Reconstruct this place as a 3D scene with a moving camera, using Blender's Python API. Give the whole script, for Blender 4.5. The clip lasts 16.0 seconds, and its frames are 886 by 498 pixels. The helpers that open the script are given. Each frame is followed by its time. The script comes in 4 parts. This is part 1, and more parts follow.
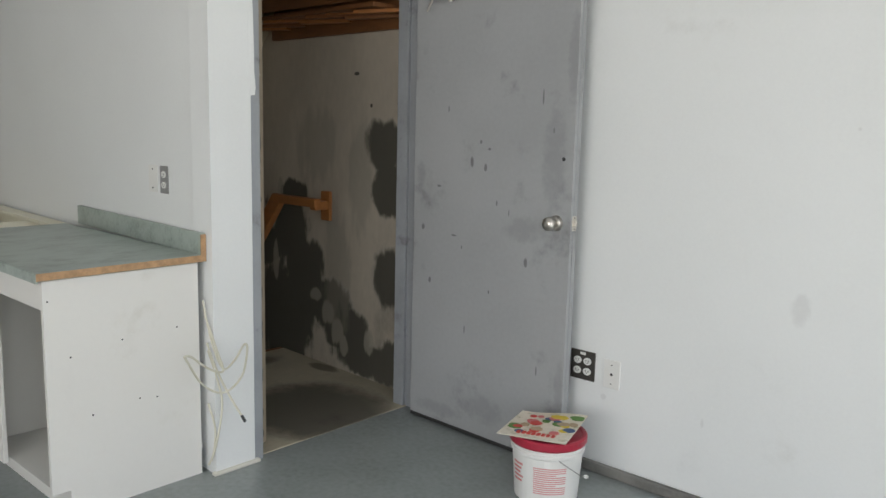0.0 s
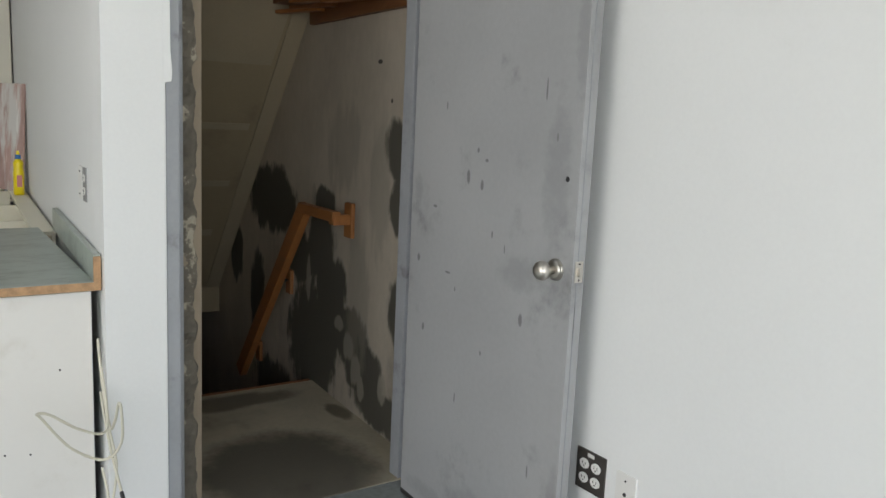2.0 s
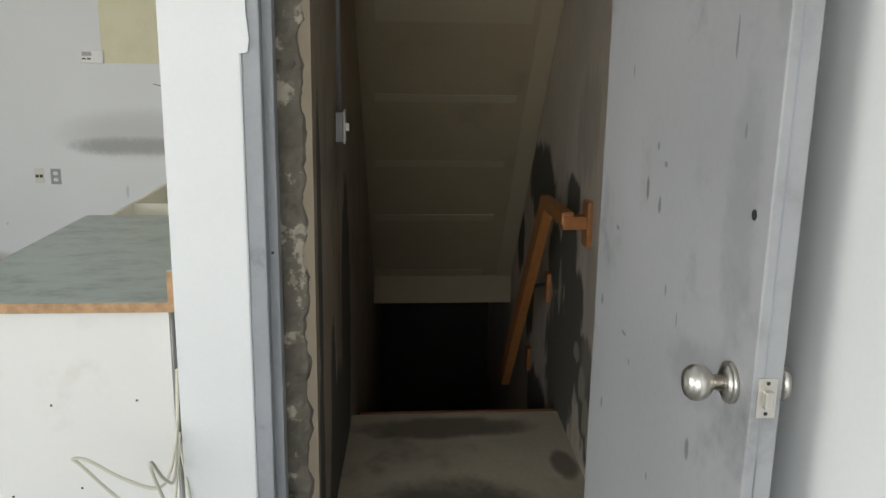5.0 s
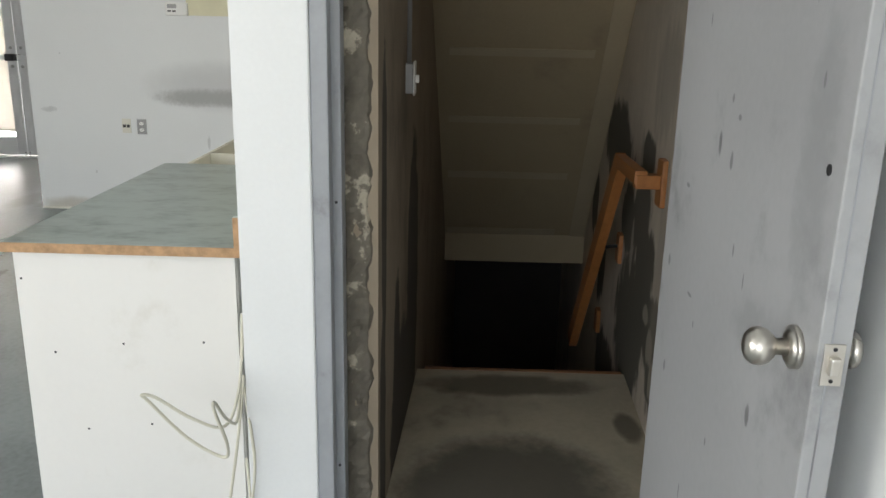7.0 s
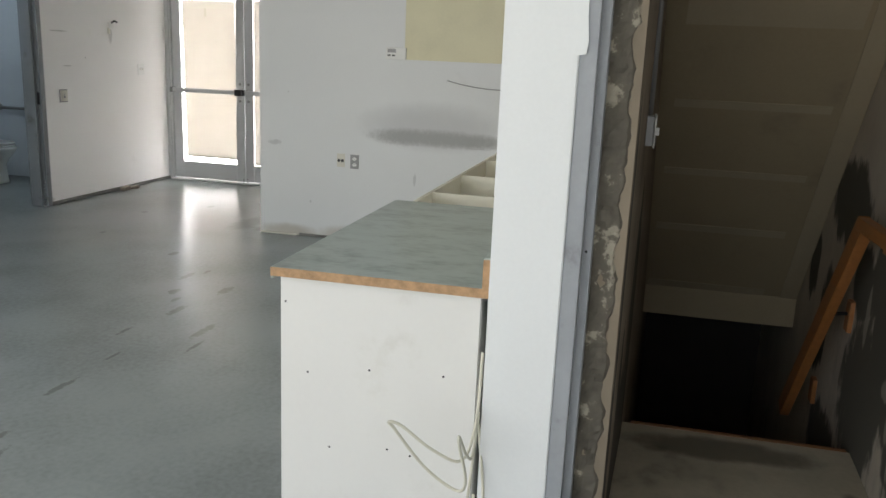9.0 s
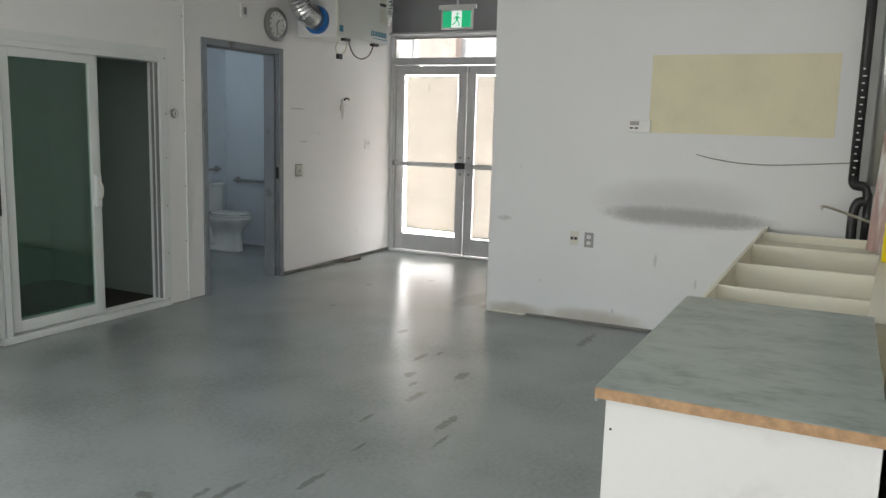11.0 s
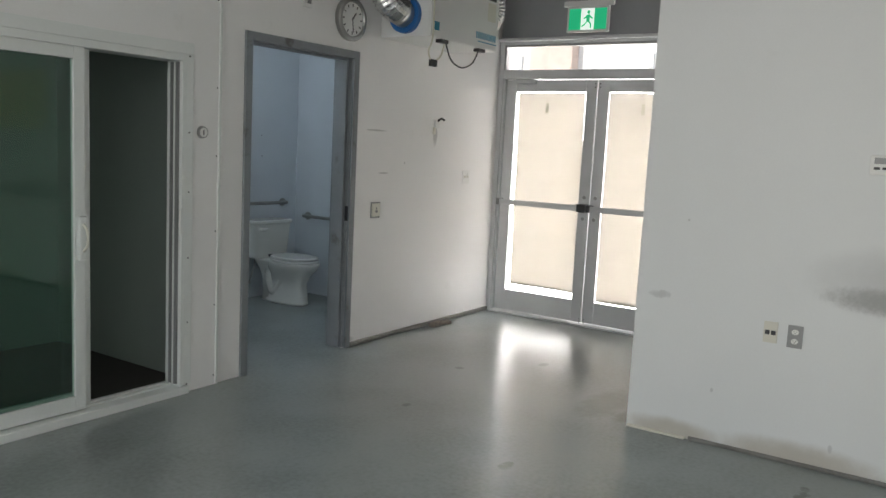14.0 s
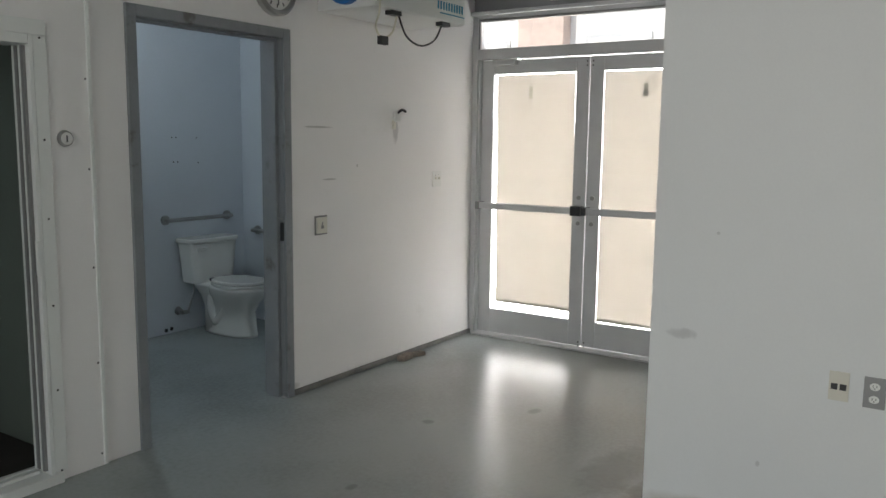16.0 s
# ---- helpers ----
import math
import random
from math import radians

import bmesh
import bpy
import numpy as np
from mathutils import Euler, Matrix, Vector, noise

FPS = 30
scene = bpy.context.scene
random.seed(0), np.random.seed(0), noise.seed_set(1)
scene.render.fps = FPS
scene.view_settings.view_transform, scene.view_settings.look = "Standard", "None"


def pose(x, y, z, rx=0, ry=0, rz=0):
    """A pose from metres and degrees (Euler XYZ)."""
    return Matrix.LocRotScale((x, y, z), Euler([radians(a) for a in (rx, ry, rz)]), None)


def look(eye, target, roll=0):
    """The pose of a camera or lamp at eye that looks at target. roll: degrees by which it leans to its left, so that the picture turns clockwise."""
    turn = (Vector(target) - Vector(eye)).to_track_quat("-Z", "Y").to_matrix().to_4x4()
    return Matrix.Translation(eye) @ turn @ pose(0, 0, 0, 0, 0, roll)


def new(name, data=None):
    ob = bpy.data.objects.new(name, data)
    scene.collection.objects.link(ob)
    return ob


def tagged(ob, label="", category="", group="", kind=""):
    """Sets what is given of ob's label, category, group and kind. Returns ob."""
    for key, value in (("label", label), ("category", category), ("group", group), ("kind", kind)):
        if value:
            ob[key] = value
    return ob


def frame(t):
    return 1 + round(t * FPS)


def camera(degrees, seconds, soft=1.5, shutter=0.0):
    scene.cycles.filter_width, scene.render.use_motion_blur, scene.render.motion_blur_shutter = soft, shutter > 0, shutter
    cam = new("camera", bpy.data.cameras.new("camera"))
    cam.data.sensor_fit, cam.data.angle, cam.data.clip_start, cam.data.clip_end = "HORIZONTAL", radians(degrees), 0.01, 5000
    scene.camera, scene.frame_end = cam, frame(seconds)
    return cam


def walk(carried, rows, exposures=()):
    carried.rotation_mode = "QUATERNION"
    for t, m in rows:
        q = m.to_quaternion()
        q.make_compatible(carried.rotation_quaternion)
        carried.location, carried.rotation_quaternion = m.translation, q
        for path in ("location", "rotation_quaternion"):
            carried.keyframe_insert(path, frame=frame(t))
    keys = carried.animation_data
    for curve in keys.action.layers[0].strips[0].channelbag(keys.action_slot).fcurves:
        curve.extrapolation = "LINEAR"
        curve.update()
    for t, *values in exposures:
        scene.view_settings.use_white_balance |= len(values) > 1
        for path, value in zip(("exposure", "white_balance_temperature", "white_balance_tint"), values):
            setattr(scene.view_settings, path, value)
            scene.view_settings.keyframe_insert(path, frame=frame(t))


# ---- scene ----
cam = camera(57.5, 16.0)
PATH = [
    (0, (0.231, 0.272, 1.437), (-1.097, 1.735, 1.129), 1.4),
    (0.5, (0.22, 0.555, 1.441), (-1.151, 1.98, 1.138), 1.0),
    (1, (0.257, 0.883, 1.448), (-1.234, 2.179, 1.137), 1.8),
    (1.5, (0.2, 1.17, 1.437), (-1.402, 2.324, 1.119), 2.1),
    (2, (0.072, 1.463, 1.456), (-1.564, 2.568, 1.137), 2.7),
    (2.5, (-0.022, 1.792, 1.465), (-1.796, 2.65, 1.125), 1.8),
    (3, (-0.131, 2.026, 1.468), (-1.958, 2.767, 1.127), 1.6),
    (3.5, (-0.323, 2.187, 1.472), (-2.178, 2.839, 1.108), 1.8),
    (4, (-0.445, 2.316, 1.503), (-2.354, 2.775, 1.121), 1.5),
    (6.3, (-0.542, 2.521, 1.488), (-2.477, 2.534, 0.984), 1.2),
    (6.5, (-0.543, 2.518, 1.482), (-2.477, 2.52, 0.972), 1.4),
    (7, (-0.543, 2.51, 1.48), (-2.469, 2.486, 0.942), 1.3),
    (7.5, (-0.533, 2.498, 1.481), (-2.455, 2.453, 0.932), 1.9),
    (8, (-0.515, 2.445, 1.488), (-2.436, 2.389, 0.932), 3.5),
    (8.5, (-0.501, 2.357, 1.499), (-2.424, 2.11, 1.009), 3.0),
    (9, (-0.486, 2.303, 1.5), (-2.385, 1.867, 1.046), 2.5),
    (9.5, (-0.49, 2.247, 1.507), (-2.353, 1.655, 1.084), 1.9),
    (10, (-0.501, 2.123, 1.509), (-2.314, 1.381, 1.11), 1.6),
    (10.2, (-0.508, 2.063, 1.514), (-2.323, 1.308, 1.144), 1.6),
    (12.3, (-1.53, 1.374, 1.522), (-3.204, 0.306, 1.282), 1.9),
    (12.5, (-1.671, 1.31, 1.529), (-3.341, 0.234, 1.296), 1.9),
    (13, (-1.928, 1.185, 1.537), (-3.585, 0.09, 1.296), 2.3),
    (13.5, (-2.196, 0.956, 1.537), (-3.855, -0.135, 1.296), 3.9),
    (14, (-2.43, 0.779, 1.523), (-4.088, -0.31, 1.272), 2.9),
    (14.5, (-2.745, 0.665, 1.526), (-4.403, -0.425, 1.273), 2.5),
    (15, (-3.018, 0.481, 1.514), (-4.674, -0.61, 1.249), 2.3),
    (15.5, (-3.258, 0.372, 1.534), (-4.913, -0.718, 1.265), 0.9),
    (16, (-3.538, 0.335, 1.547), (-5.192, -0.757, 1.281), 0.7),
]
walk(cam, [(t, look(eye, target, roll)) for t, eye, target, roll in PATH],
     [(0, 0.08), (2.5, 0.26), (4, 0.36), (6.5, 0.55), (8, 0.46), (9, 0.32), (10, 0.32), (12.5, 0.36), (15, 0.24), (16, 0.12)])


# ---- light ----
world = bpy.data.worlds.new("sky_world")
scene.world = world
world.use_nodes = True
wn = world.node_tree.nodes
sky = wn.new("ShaderNodeTexSky")
sky.sky_type = "NISHITA"
sky.sun_disc = False
sky.sun_elevation, sky.sun_rotation = radians(47), radians(110)
wn["Background"].inputs["Strength"].default_value = 0.15
world.node_tree.links.new(sky.outputs[0], wn["Background"].inputs[0])


def lamp(name, kind, m, energy, color, size=1.0, size_y=None, angle=None):
    data = bpy.data.lights.new(name, kind)
    data.energy, data.color = energy, color
    if kind == "AREA":
        data.shape, data.size, data.size_y = "RECTANGLE", size, size_y or size
    if angle:
        data.angle = radians(angle)
    ob = new(name, data)
    ob.matrix_world = m
    return ob


# sun over the street, and the sky's light in the glazed openings
lamp("sun", "SUN", look((14, -5, 16), (0, 0, 0)), 4.5, (1.0, 0.95, 0.88), angle=1.0)
lamp("storefront_daylight", "AREA", look((3.42, -0.2, 1.75), (0, -0.2, 1.55)), 70, (1.0, 0.98, 0.945), 5.2, 2.5)
# south opening is unseen, assumed here to brighten the counter wall
lamp("assumed_south_daylight", "AREA", look((-0.4, -2.98, 1.5), (-0.4, 0, 1.45)), 88, (1.0, 0.955, 0.905), 3.7, 2.0)
lamp("entrance_daylight", "AREA", look((-9.32, -2.07, 1.12), (-6, -2.07, 1.12)), 190, (0.99, 0.965, 0.955), 1.9, 2.1)
# unseen washroom lamp, assumed from the bluish upper wall
lamp("unseen_washroom_lamp", "POINT", pose(-6.6, -4.2, 2.75), 17, (0.8, 0.91, 1.0))


# ---- materials ----
def mat(name, color, rough=0.6, metal=0.0, vary=0.12, scale=3.0, grain=60.0, bump=0.05, dirt=None, dirt_amount=0.0,
        dirt_scale=2.0, spread=0.12, rough_vary=0.1, stretch=(1, 1, 1), trans=0.0, waves=0.0, detail=5.0, speck=0.35):
    """A paint, plaster, wood or metal with broad and fine variation, and optional dirt of another colour."""
    m = bpy.data.materials.new(name)
    m.use_nodes = True
    n, l = m.node_tree.nodes, m.node_tree.links
    b = n["Principled BSDF"]
    tc = n.new("ShaderNodeTexCoord")
    mp = n.new("ShaderNodeMapping")
    mp.inputs["Scale"].default_value = stretch
    l.new(tc.outputs["Object"], mp.inputs[0])
    big, fine = n.new("ShaderNodeTexNoise"), n.new("ShaderNodeTexNoise")
    big.inputs["Scale"].default_value, fine.inputs["Scale"].default_value = scale, grain
    big.inputs["Detail"].default_value, fine.inputs["Detail"].default_value = detail, 3
    l.new(mp.outputs[0], big.inputs[0]), l.new(mp.outputs[0], fine.inputs[0])
    add = n.new("ShaderNodeMath")
    add.operation = "MULTIPLY_ADD"
    l.new(fine.outputs[0], add.inputs[0])
    add.inputs[1].default_value = speck
    l.new(big.outputs[0], add.inputs[2])
    relief = None
    if waves:
        relief = n.new("ShaderNodeTexNoise")
        relief.inputs["Scale"].default_value, relief.inputs["Detail"].default_value = waves, 1
        l.new(mp.outputs[0], relief.inputs[0])
    ramp = n.new("ShaderNodeValToRGB")
    e = ramp.color_ramp.elements
    ramp.color_ramp.interpolation = "EASE"
    e[0].position, e[1].position = 0.3, 0.95
    e[0].color = (*[c * (1 - vary) for c in color], 1)
    e[1].color = (*[min(1, c * (1 + vary)) for c in color], 1)
    l.new(add.outputs[0], ramp.inputs[0])
    out = ramp.outputs[0]
    if dirt:
        d = n.new("ShaderNodeTexNoise")
        d.inputs["Scale"].default_value, d.inputs["Detail"].default_value, d.inputs["Roughness"].default_value = dirt_scale, 8, 0.65
        l.new(mp.outputs[0], d.inputs[0])
        r2 = n.new("ShaderNodeMapRange")
        r2.interpolation_type = "SMOOTHSTEP"
        r2.inputs[1].default_value, r2.inputs[2].default_value = 0.62 - dirt_amount * 0.3, 0.62 - dirt_amount * 0.3 + spread
        l.new(d.outputs[0], r2.inputs[0])
        mix = n.new("ShaderNodeMixRGB")
        mix.inputs[2].default_value = (*dirt, 1)
        l.new(r2.outputs[0], mix.inputs[0]), l.new(out, mix.inputs[1])
        out = mix.outputs[0]
    l.new(out, b.inputs["Base Color"])
    rr = n.new("ShaderNodeMapRange")
    rr.inputs[3].default_value, rr.inputs[4].default_value = max(0.02, rough - rough_vary), min(1, rough + rough_vary)
    b.inputs["Roughness"].default_value = rough
    if rough_vary:
        l.new(big.outputs[0], rr.inputs[0]), l.new(rr.outputs[0], b.inputs["Roughness"])
    b.inputs["Metallic"].default_value = metal
    b.inputs["Transmission Weight"].default_value = trans
    if bump:
        bp = n.new("ShaderNodeBump")
        bp.inputs["Strength"].default_value, bp.inputs["Distance"].default_value = bump, 0.01
        l.new((relief if relief else add).outputs[0], bp.inputs["Height"]), l.new(bp.outputs[0], b.inputs["Normal"])
    return m


def stained(m, blots, color, axes=("X", "Z"), edge=0.25, rough_noise=0.9, strength=1.0, freq=7.0, streak=1.0):
    """Lays ragged stains of their own shape over a material: (u, v, half width, half height) each."""
    n, l = m.node_tree.nodes, m.node_tree.links
    b = n["Principled BSDF"]
    old = b.inputs["Base Color"].links[0].from_socket
    geo, sep = n.new("ShaderNodeNewGeometry"), n.new("ShaderNodeSeparateXYZ")
    l.new(geo.outputs["Position"], sep.inputs[0])
    noi = n.new("ShaderNodeTexNoise")
    noi.inputs["Scale"].default_value, noi.inputs["Detail"].default_value, noi.inputs["Roughness"].default_value = freq, 7, 0.6
    mp = n.new("ShaderNodeMapping")
    mp.inputs["Scale"].default_value = (1, 1, streak)
    l.new(geo.outputs["Position"], mp.inputs[0]), l.new(mp.outputs[0], noi.inputs[0])

    def math_node(op, a, c):
        q = n.new("ShaderNodeMath")
        q.operation = op
        for i, v in enumerate((a, c)):
            if isinstance(v, (int, float)):
                q.inputs[i].default_value = v
            else:
                l.new(v, q.inputs[i])
        return q.outputs[0]
    best = None
    for u, v, ru, rv in blots:
        du = math_node("DIVIDE", math_node("SUBTRACT", sep.outputs[axes[0]], u), ru)
        dv = math_node("DIVIDE", math_node("SUBTRACT", sep.outputs[axes[1]], v), rv)
        d = math_node("ADD", math_node("MULTIPLY", du, du), math_node("MULTIPLY", dv, dv))
        best = d if best is None else math_node("MINIMUM", best, d)
    val = math_node("ADD", best, math_node("MULTIPLY", math_node("SUBTRACT", noi.outputs[0], 0.5), rough_noise * 4))
    r = n.new("ShaderNodeMapRange")
    r.interpolation_type = "SMOOTHSTEP"
    r.inputs[1].default_value, r.inputs[2].default_value = 1 - edge, 1 + edge
    r.inputs[3].default_value, r.inputs[4].default_value = strength, 0.0
    l.new(val, r.inputs[0])
    mix = n.new("ShaderNodeMixRGB")
    mix.inputs[2].default_value = (*color, 1)
    l.new(r.outputs[0], mix.inputs[0]), l.new(old, mix.inputs[1]), l.new(mix.outputs[0], b.inputs["Base Color"])
    return m


WHITE = mat("white_wall_paint", (0.77, 0.785, 0.785), 0.55, vary=0.03, scale=1.2, grain=90, bump=0.03, dirt=(0.58, 0.58, 0.56), dirt_amount=0.05, spread=0.3)
THERMO = mat("scuffed_wall_paint", (0.74, 0.752, 0.752), 0.55, vary=0.03, scale=1.2, grain=90, bump=0.03, dirt=(0.58, 0.58, 0.56), dirt_amount=0.05, spread=0.3)
stained(THERMO, [(0.55, 0.89, 0.3, 0.06), (0.8, 0.89, 0.36, 0.06), (1.0, 0.885, 0.34, 0.055)], (0.2, 0.2, 0.19), ("Y", "Z"), 0.95, 0.35, 0.68, 40)
stained(THERMO, [(0.72, 0.98, 0.5, 0.16)], (0.4, 0.4, 0.4), ("Y", "Z"), 0.98, 0.2, 0.45, 8)
stained(THERMO, [(-0.62, 0.78, 0.05, 0.02), (-0.3, 0.3, 0.008, 0.012), (0.6, 0.55, 0.01, 0.05), (-0.5, 1.2, 0.006, 0.006), (0.3, 0.12, 0.01, 0.02), (0.9, 0.4, 0.008, 0.03), (1.1, 0.83, 0.08, 0.004)], (0.38, 0.38, 0.38), ("Y", "Z"), 0.7, 0.8, 0.45, 24)
stained(THERMO, [(0.15, 0.03, 0.35, 0.08), (1.2, 0.02, 0.3, 0.05), (-0.5, 0.03, 0.25, 0.06)], (0.36, 0.31, 0.23), ("Y", "Z"), 0.9, 0.3, 0.6, 9)
SOUTH = mat("entrance_wall_paint", (0.82, 0.81, 0.80), 0.5, vary=0.03, scale=1.0, grain=90, bump=0.03, dirt=(0.6, 0.58, 0.55), dirt_amount=0.05, spread=0.3)
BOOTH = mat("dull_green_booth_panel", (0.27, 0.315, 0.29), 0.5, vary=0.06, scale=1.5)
BATH = mat("washroom_wall_paint", (0.57, 0.61, 0.645), 0.5, vary=0.04, scale=1.0, bump=0.03)
stained(WHITE, [(-0.68, 0.83, 0.03, 0.05), (-1.0, 0.33, 0.006, 0.018), (-1.43, 0.33, 0.012, 0.012), (-0.7, 1.95, 0.012, 0.008), (0.1, 1.1, 0.05, 0.02), (-0.55, 1.45, 0.006, 0.006)], (0.55, 0.55, 0.55), ("X", "Z"), 0.8, 0.9, 0.35, 24)
stained(SOUTH, [(-7.25, 1.62, 0.12, 0.006), (-7.35, 1.3, 0.06, 0.005), (-7.62, 1.38, 0.008, 0.01), (-8.03, 1.62, 0.03, 0.09), (-6.95, 0.05, 0.1, 0.03)], (0.35, 0.34, 0.33), ("X", "Z"), 0.6, 0.4, 0.6, 18)
YELLOW = mat("old_cream_paint", (0.72, 0.68, 0.48), 0.6, vary=0.05, scale=4)
FLOOR = mat("grey_floor_paint", (0.245, 0.268, 0.266), 0.27, vary=0.2, scale=1.4, grain=40, bump=0.05, waves=6.0, rough_vary=0.0, detail=4.0, speck=0.5)
stained(FLOOR, [(-5.25, -0.57, 0.09, 0.022), (-5.04, -0.165, 0.08, 0.035), (-4.57, -0.23, 0.1, 0.025), (-5.4, -0.5, 0.05, 0.015), (-4.75, -0.35, 0.05, 0.02), (-4.3, 0.1, 0.12, 0.025),
                (-3.12, -0.34, 0.12, 0.02), (-2.95, -0.6, 0.03, 0.04), (-3.4, -0.1, 0.1, 0.018), (-4.9, -0.45, 0.06, 0.03), (-2.71, 0.1, 0.13, 0.028), (-3.08, -0.42, 0.05, 0.018), (-2.92, 0.0, 0.04, 0.02), (-4.15, -0.29, 0.06, 0.014), (-3.8, -0.12, 0.07, 0.012), (-5.78, -0.99, 0.05, 0.03), (-6.26, 0.25, 0.2, 0.03), (-4.06, 0.18, 0.1, 0.012)],
        (0.12, 0.12, 0.118), ("X", "Y"), 0.6, 1.0, 0.6, 20)
# broad soft oval, paler and warmer, in front of the entrance doors
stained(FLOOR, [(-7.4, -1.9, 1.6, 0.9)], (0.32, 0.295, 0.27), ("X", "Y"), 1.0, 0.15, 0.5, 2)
stained(FLOOR, [(-7.05, -1.0, 0.3, 0.12), (-7.6, -1.7, 0.05, 0.03), (-7.1, -2.1, 0.03, 0.03), (-6.2, -1.9, 0.03, 0.02), (-6.9, -0.8, 0.12, 0.06)], (0.13, 0.125, 0.12), ("X", "Y"), 0.9, 0.5, 0.45, 14)
LANDING = mat("bare_landing_concrete", (0.44, 0.395, 0.3), 0.75, vary=0.15, scale=3, grain=40, bump=0.15, dirt=(0.14, 0.12, 0.09), dirt_amount=0.25, dirt_scale=2.5, spread=0.25)
stained(LANDING, [(-2.85, 2.72, 0.4, 0.36)], (0.07, 0.064, 0.052), ("X", "Y"), 0.5, 0.35, 0.85, 5)
stained(LANDING, [(-3.7, 2.75, 0.1, 0.35), (-3.35, 3.2, 0.12, 0.05)], (0.07, 0.06, 0.045), ("X", "Y"), 0.5, 0.4, 0.7, 6)
PLASTER = mat("rough_stair_plaster", (0.54, 0.48, 0.40), 0.85, vary=0.12, scale=3, grain=30, bump=0.2, dirt=(0.27, 0.24, 0.2), dirt_amount=0.2, dirt_scale=2, spread=0.2, stretch=(1, 1, 0.5))
stained(PLASTER, [(-4.55, 0.93, 0.45, 0.2), (-3.72, 1.0, 0.14, 0.09), (-5.25, 0.5, 0.14, 0.2), (-4.05, 0.66, 0.2, 0.16), (-3.75, 0.76, 0.19, 0.2), (-3.62, 0.55, 0.22, 0.2), (-3.4, 0.38, 0.23, 0.15),
                  (-3.2, 0.24, 0.22, 0.14), (-3.0, 0.1, 0.32, 0.1), (-2.74, 0.14, 0.2, 0.13), (-3.85, 0.22, 0.36, 0.36), (-2.9, 1.31, 0.17, 0.14), (-2.85, 1.08, 0.14, 0.15), (-2.82, 0.6, 0.15, 0.17),
                  (-4.8, 0.3, 0.13, 0.3), (-4.4, -0.25, 0.4, 0.2)],
        (0.075, 0.072, 0.058), ("X", "Z"), 0.28, 0.55, 0.93, 11, 0.45)
stained(PLASTER, [(-3.5, 0.41, 0.06, 0.04), (-3.38, 0.32, 0.06, 0.07), (-3.29, 0.22, 0.055, 0.08), (-3.23, 0.15, 0.04, 0.06), (-3.0, 0.22, 0.04, 0.08), (-3.92, 0.56, 0.03, 0.12), (-3.87, 1.0, 0.03, 0.08)],
        (0.4, 0.365, 0.3), ("X", "Z"), 0.35, 0.7, 0.75, 16, 0.35)
stained(PLASTER, [(-3.3, 0.6, 0.12, 0.4), (-3.1, 1.1, 0.1, 0.3), (-2.7, 0.9, 0.06, 0.2), (-3.5, 1.3, 0.2, 0.2)], (0.33, 0.3, 0.25), ("X", "Z"), 0.6, 0.9, 0.5, 14, 0.25)
stained(PLASTER, [(-3.125, 1.69, 0.022, 0.01), (-3.0, 1.52, 0.01, 0.01), (-2.78, 1.53, 0.012, 0.01)], (0.05, 0.045, 0.04), ("X", "Z"), 0.4, 0.2, 0.9, 20)
BLOCKWALL = mat("damp_stair_masonry", (0.28, 0.23, 0.17), 0.85, vary=0.15, scale=3, grain=30, bump=0.2, dirt=(0.16, 0.13, 0.1), dirt_amount=0.3, dirt_scale=2, spread=0.2, stretch=(1, 1, 0.5))
stained(BLOCKWALL, [(-2.78, 0.95, 0.05, 0.5), (-2.76, 0.2, 0.06, 0.5), (-3.3, 0.1, 0.35, 0.35), (-3.6, 0.5, 0.2, 0.6), (-3.1, 0.25, 0.1, 0.4)],
        (0.05, 0.045, 0.038), ("X", "Z"), 0.15, 0.35, 0.9, 8)
CONCRETE = mat("broken_concrete_edge", (0.14, 0.125, 0.1), 0.9, vary=0.3, scale=8, grain=40, bump=0.5, dirt=(0.42, 0.38, 0.3), dirt_amount=0.22, dirt_scale=8, spread=0.05)
SOFFIT = mat("unpainted_drywall", (0.36, 0.30, 0.20), 0.8, vary=0.08, scale=1.5, bump=0.05, dirt=(0.24, 0.2, 0.15), dirt_amount=0.2, spread=0.3)
JOINT = mat("drywall_joint_filler", (0.415, 0.355, 0.25), 0.8, vary=0.06, scale=3)
# shade of the unlit basement and booth is put into this near-black
DARK = mat("shade_dark_concrete", (0.06, 0.055, 0.05), 0.9, vary=0.2)
STEEL_DOOR = mat("grey_door_paint", (0.355, 0.362, 0.37), 0.42, vary=0.08, scale=2, grain=50, bump=0.04, dirt=(0.2, 0.203, 0.207), dirt_amount=0.25, dirt_scale=3.4, spread=0.22)
stained(STEEL_DOOR, [(-2.1, 1.27, 0.009, 0.022), (-2.02, 1.25, 0.008, 0.018), (-1.72, 1.55, 0.004, 0.03), (-2.2, 0.93, 0.016, 0.004), (-1.78, 0.86, 0.009, 0.02),
                     (-2.35, 0.7, 0.008, 0.014), (-2.0, 1.33, 0.009, 0.006), (-2.05, 1.36, 0.006, 0.009), (-2.15, 0.88, 0.004, 0.008), (-2.4, 0.95, 0.01, 0.014), (-1.7, 0.4, 0.004, 0.02),
                     (-1.95, 1.1, 0.004, 0.012), (-1.88, 1.06, 0.003, 0.016), (-2.25, 1.5, 0.004, 0.014), (-2.3, 1.15, 0.012, 0.005), (-1.66, 1.42, 0.004, 0.012), (-1.98, 0.7, 0.005, 0.009), (-2.12, 0.5, 0.004, 0.018)],
        (0.09, 0.09, 0.095), ("X", "Z"), 0.5, 0.6, 0.7, 40)
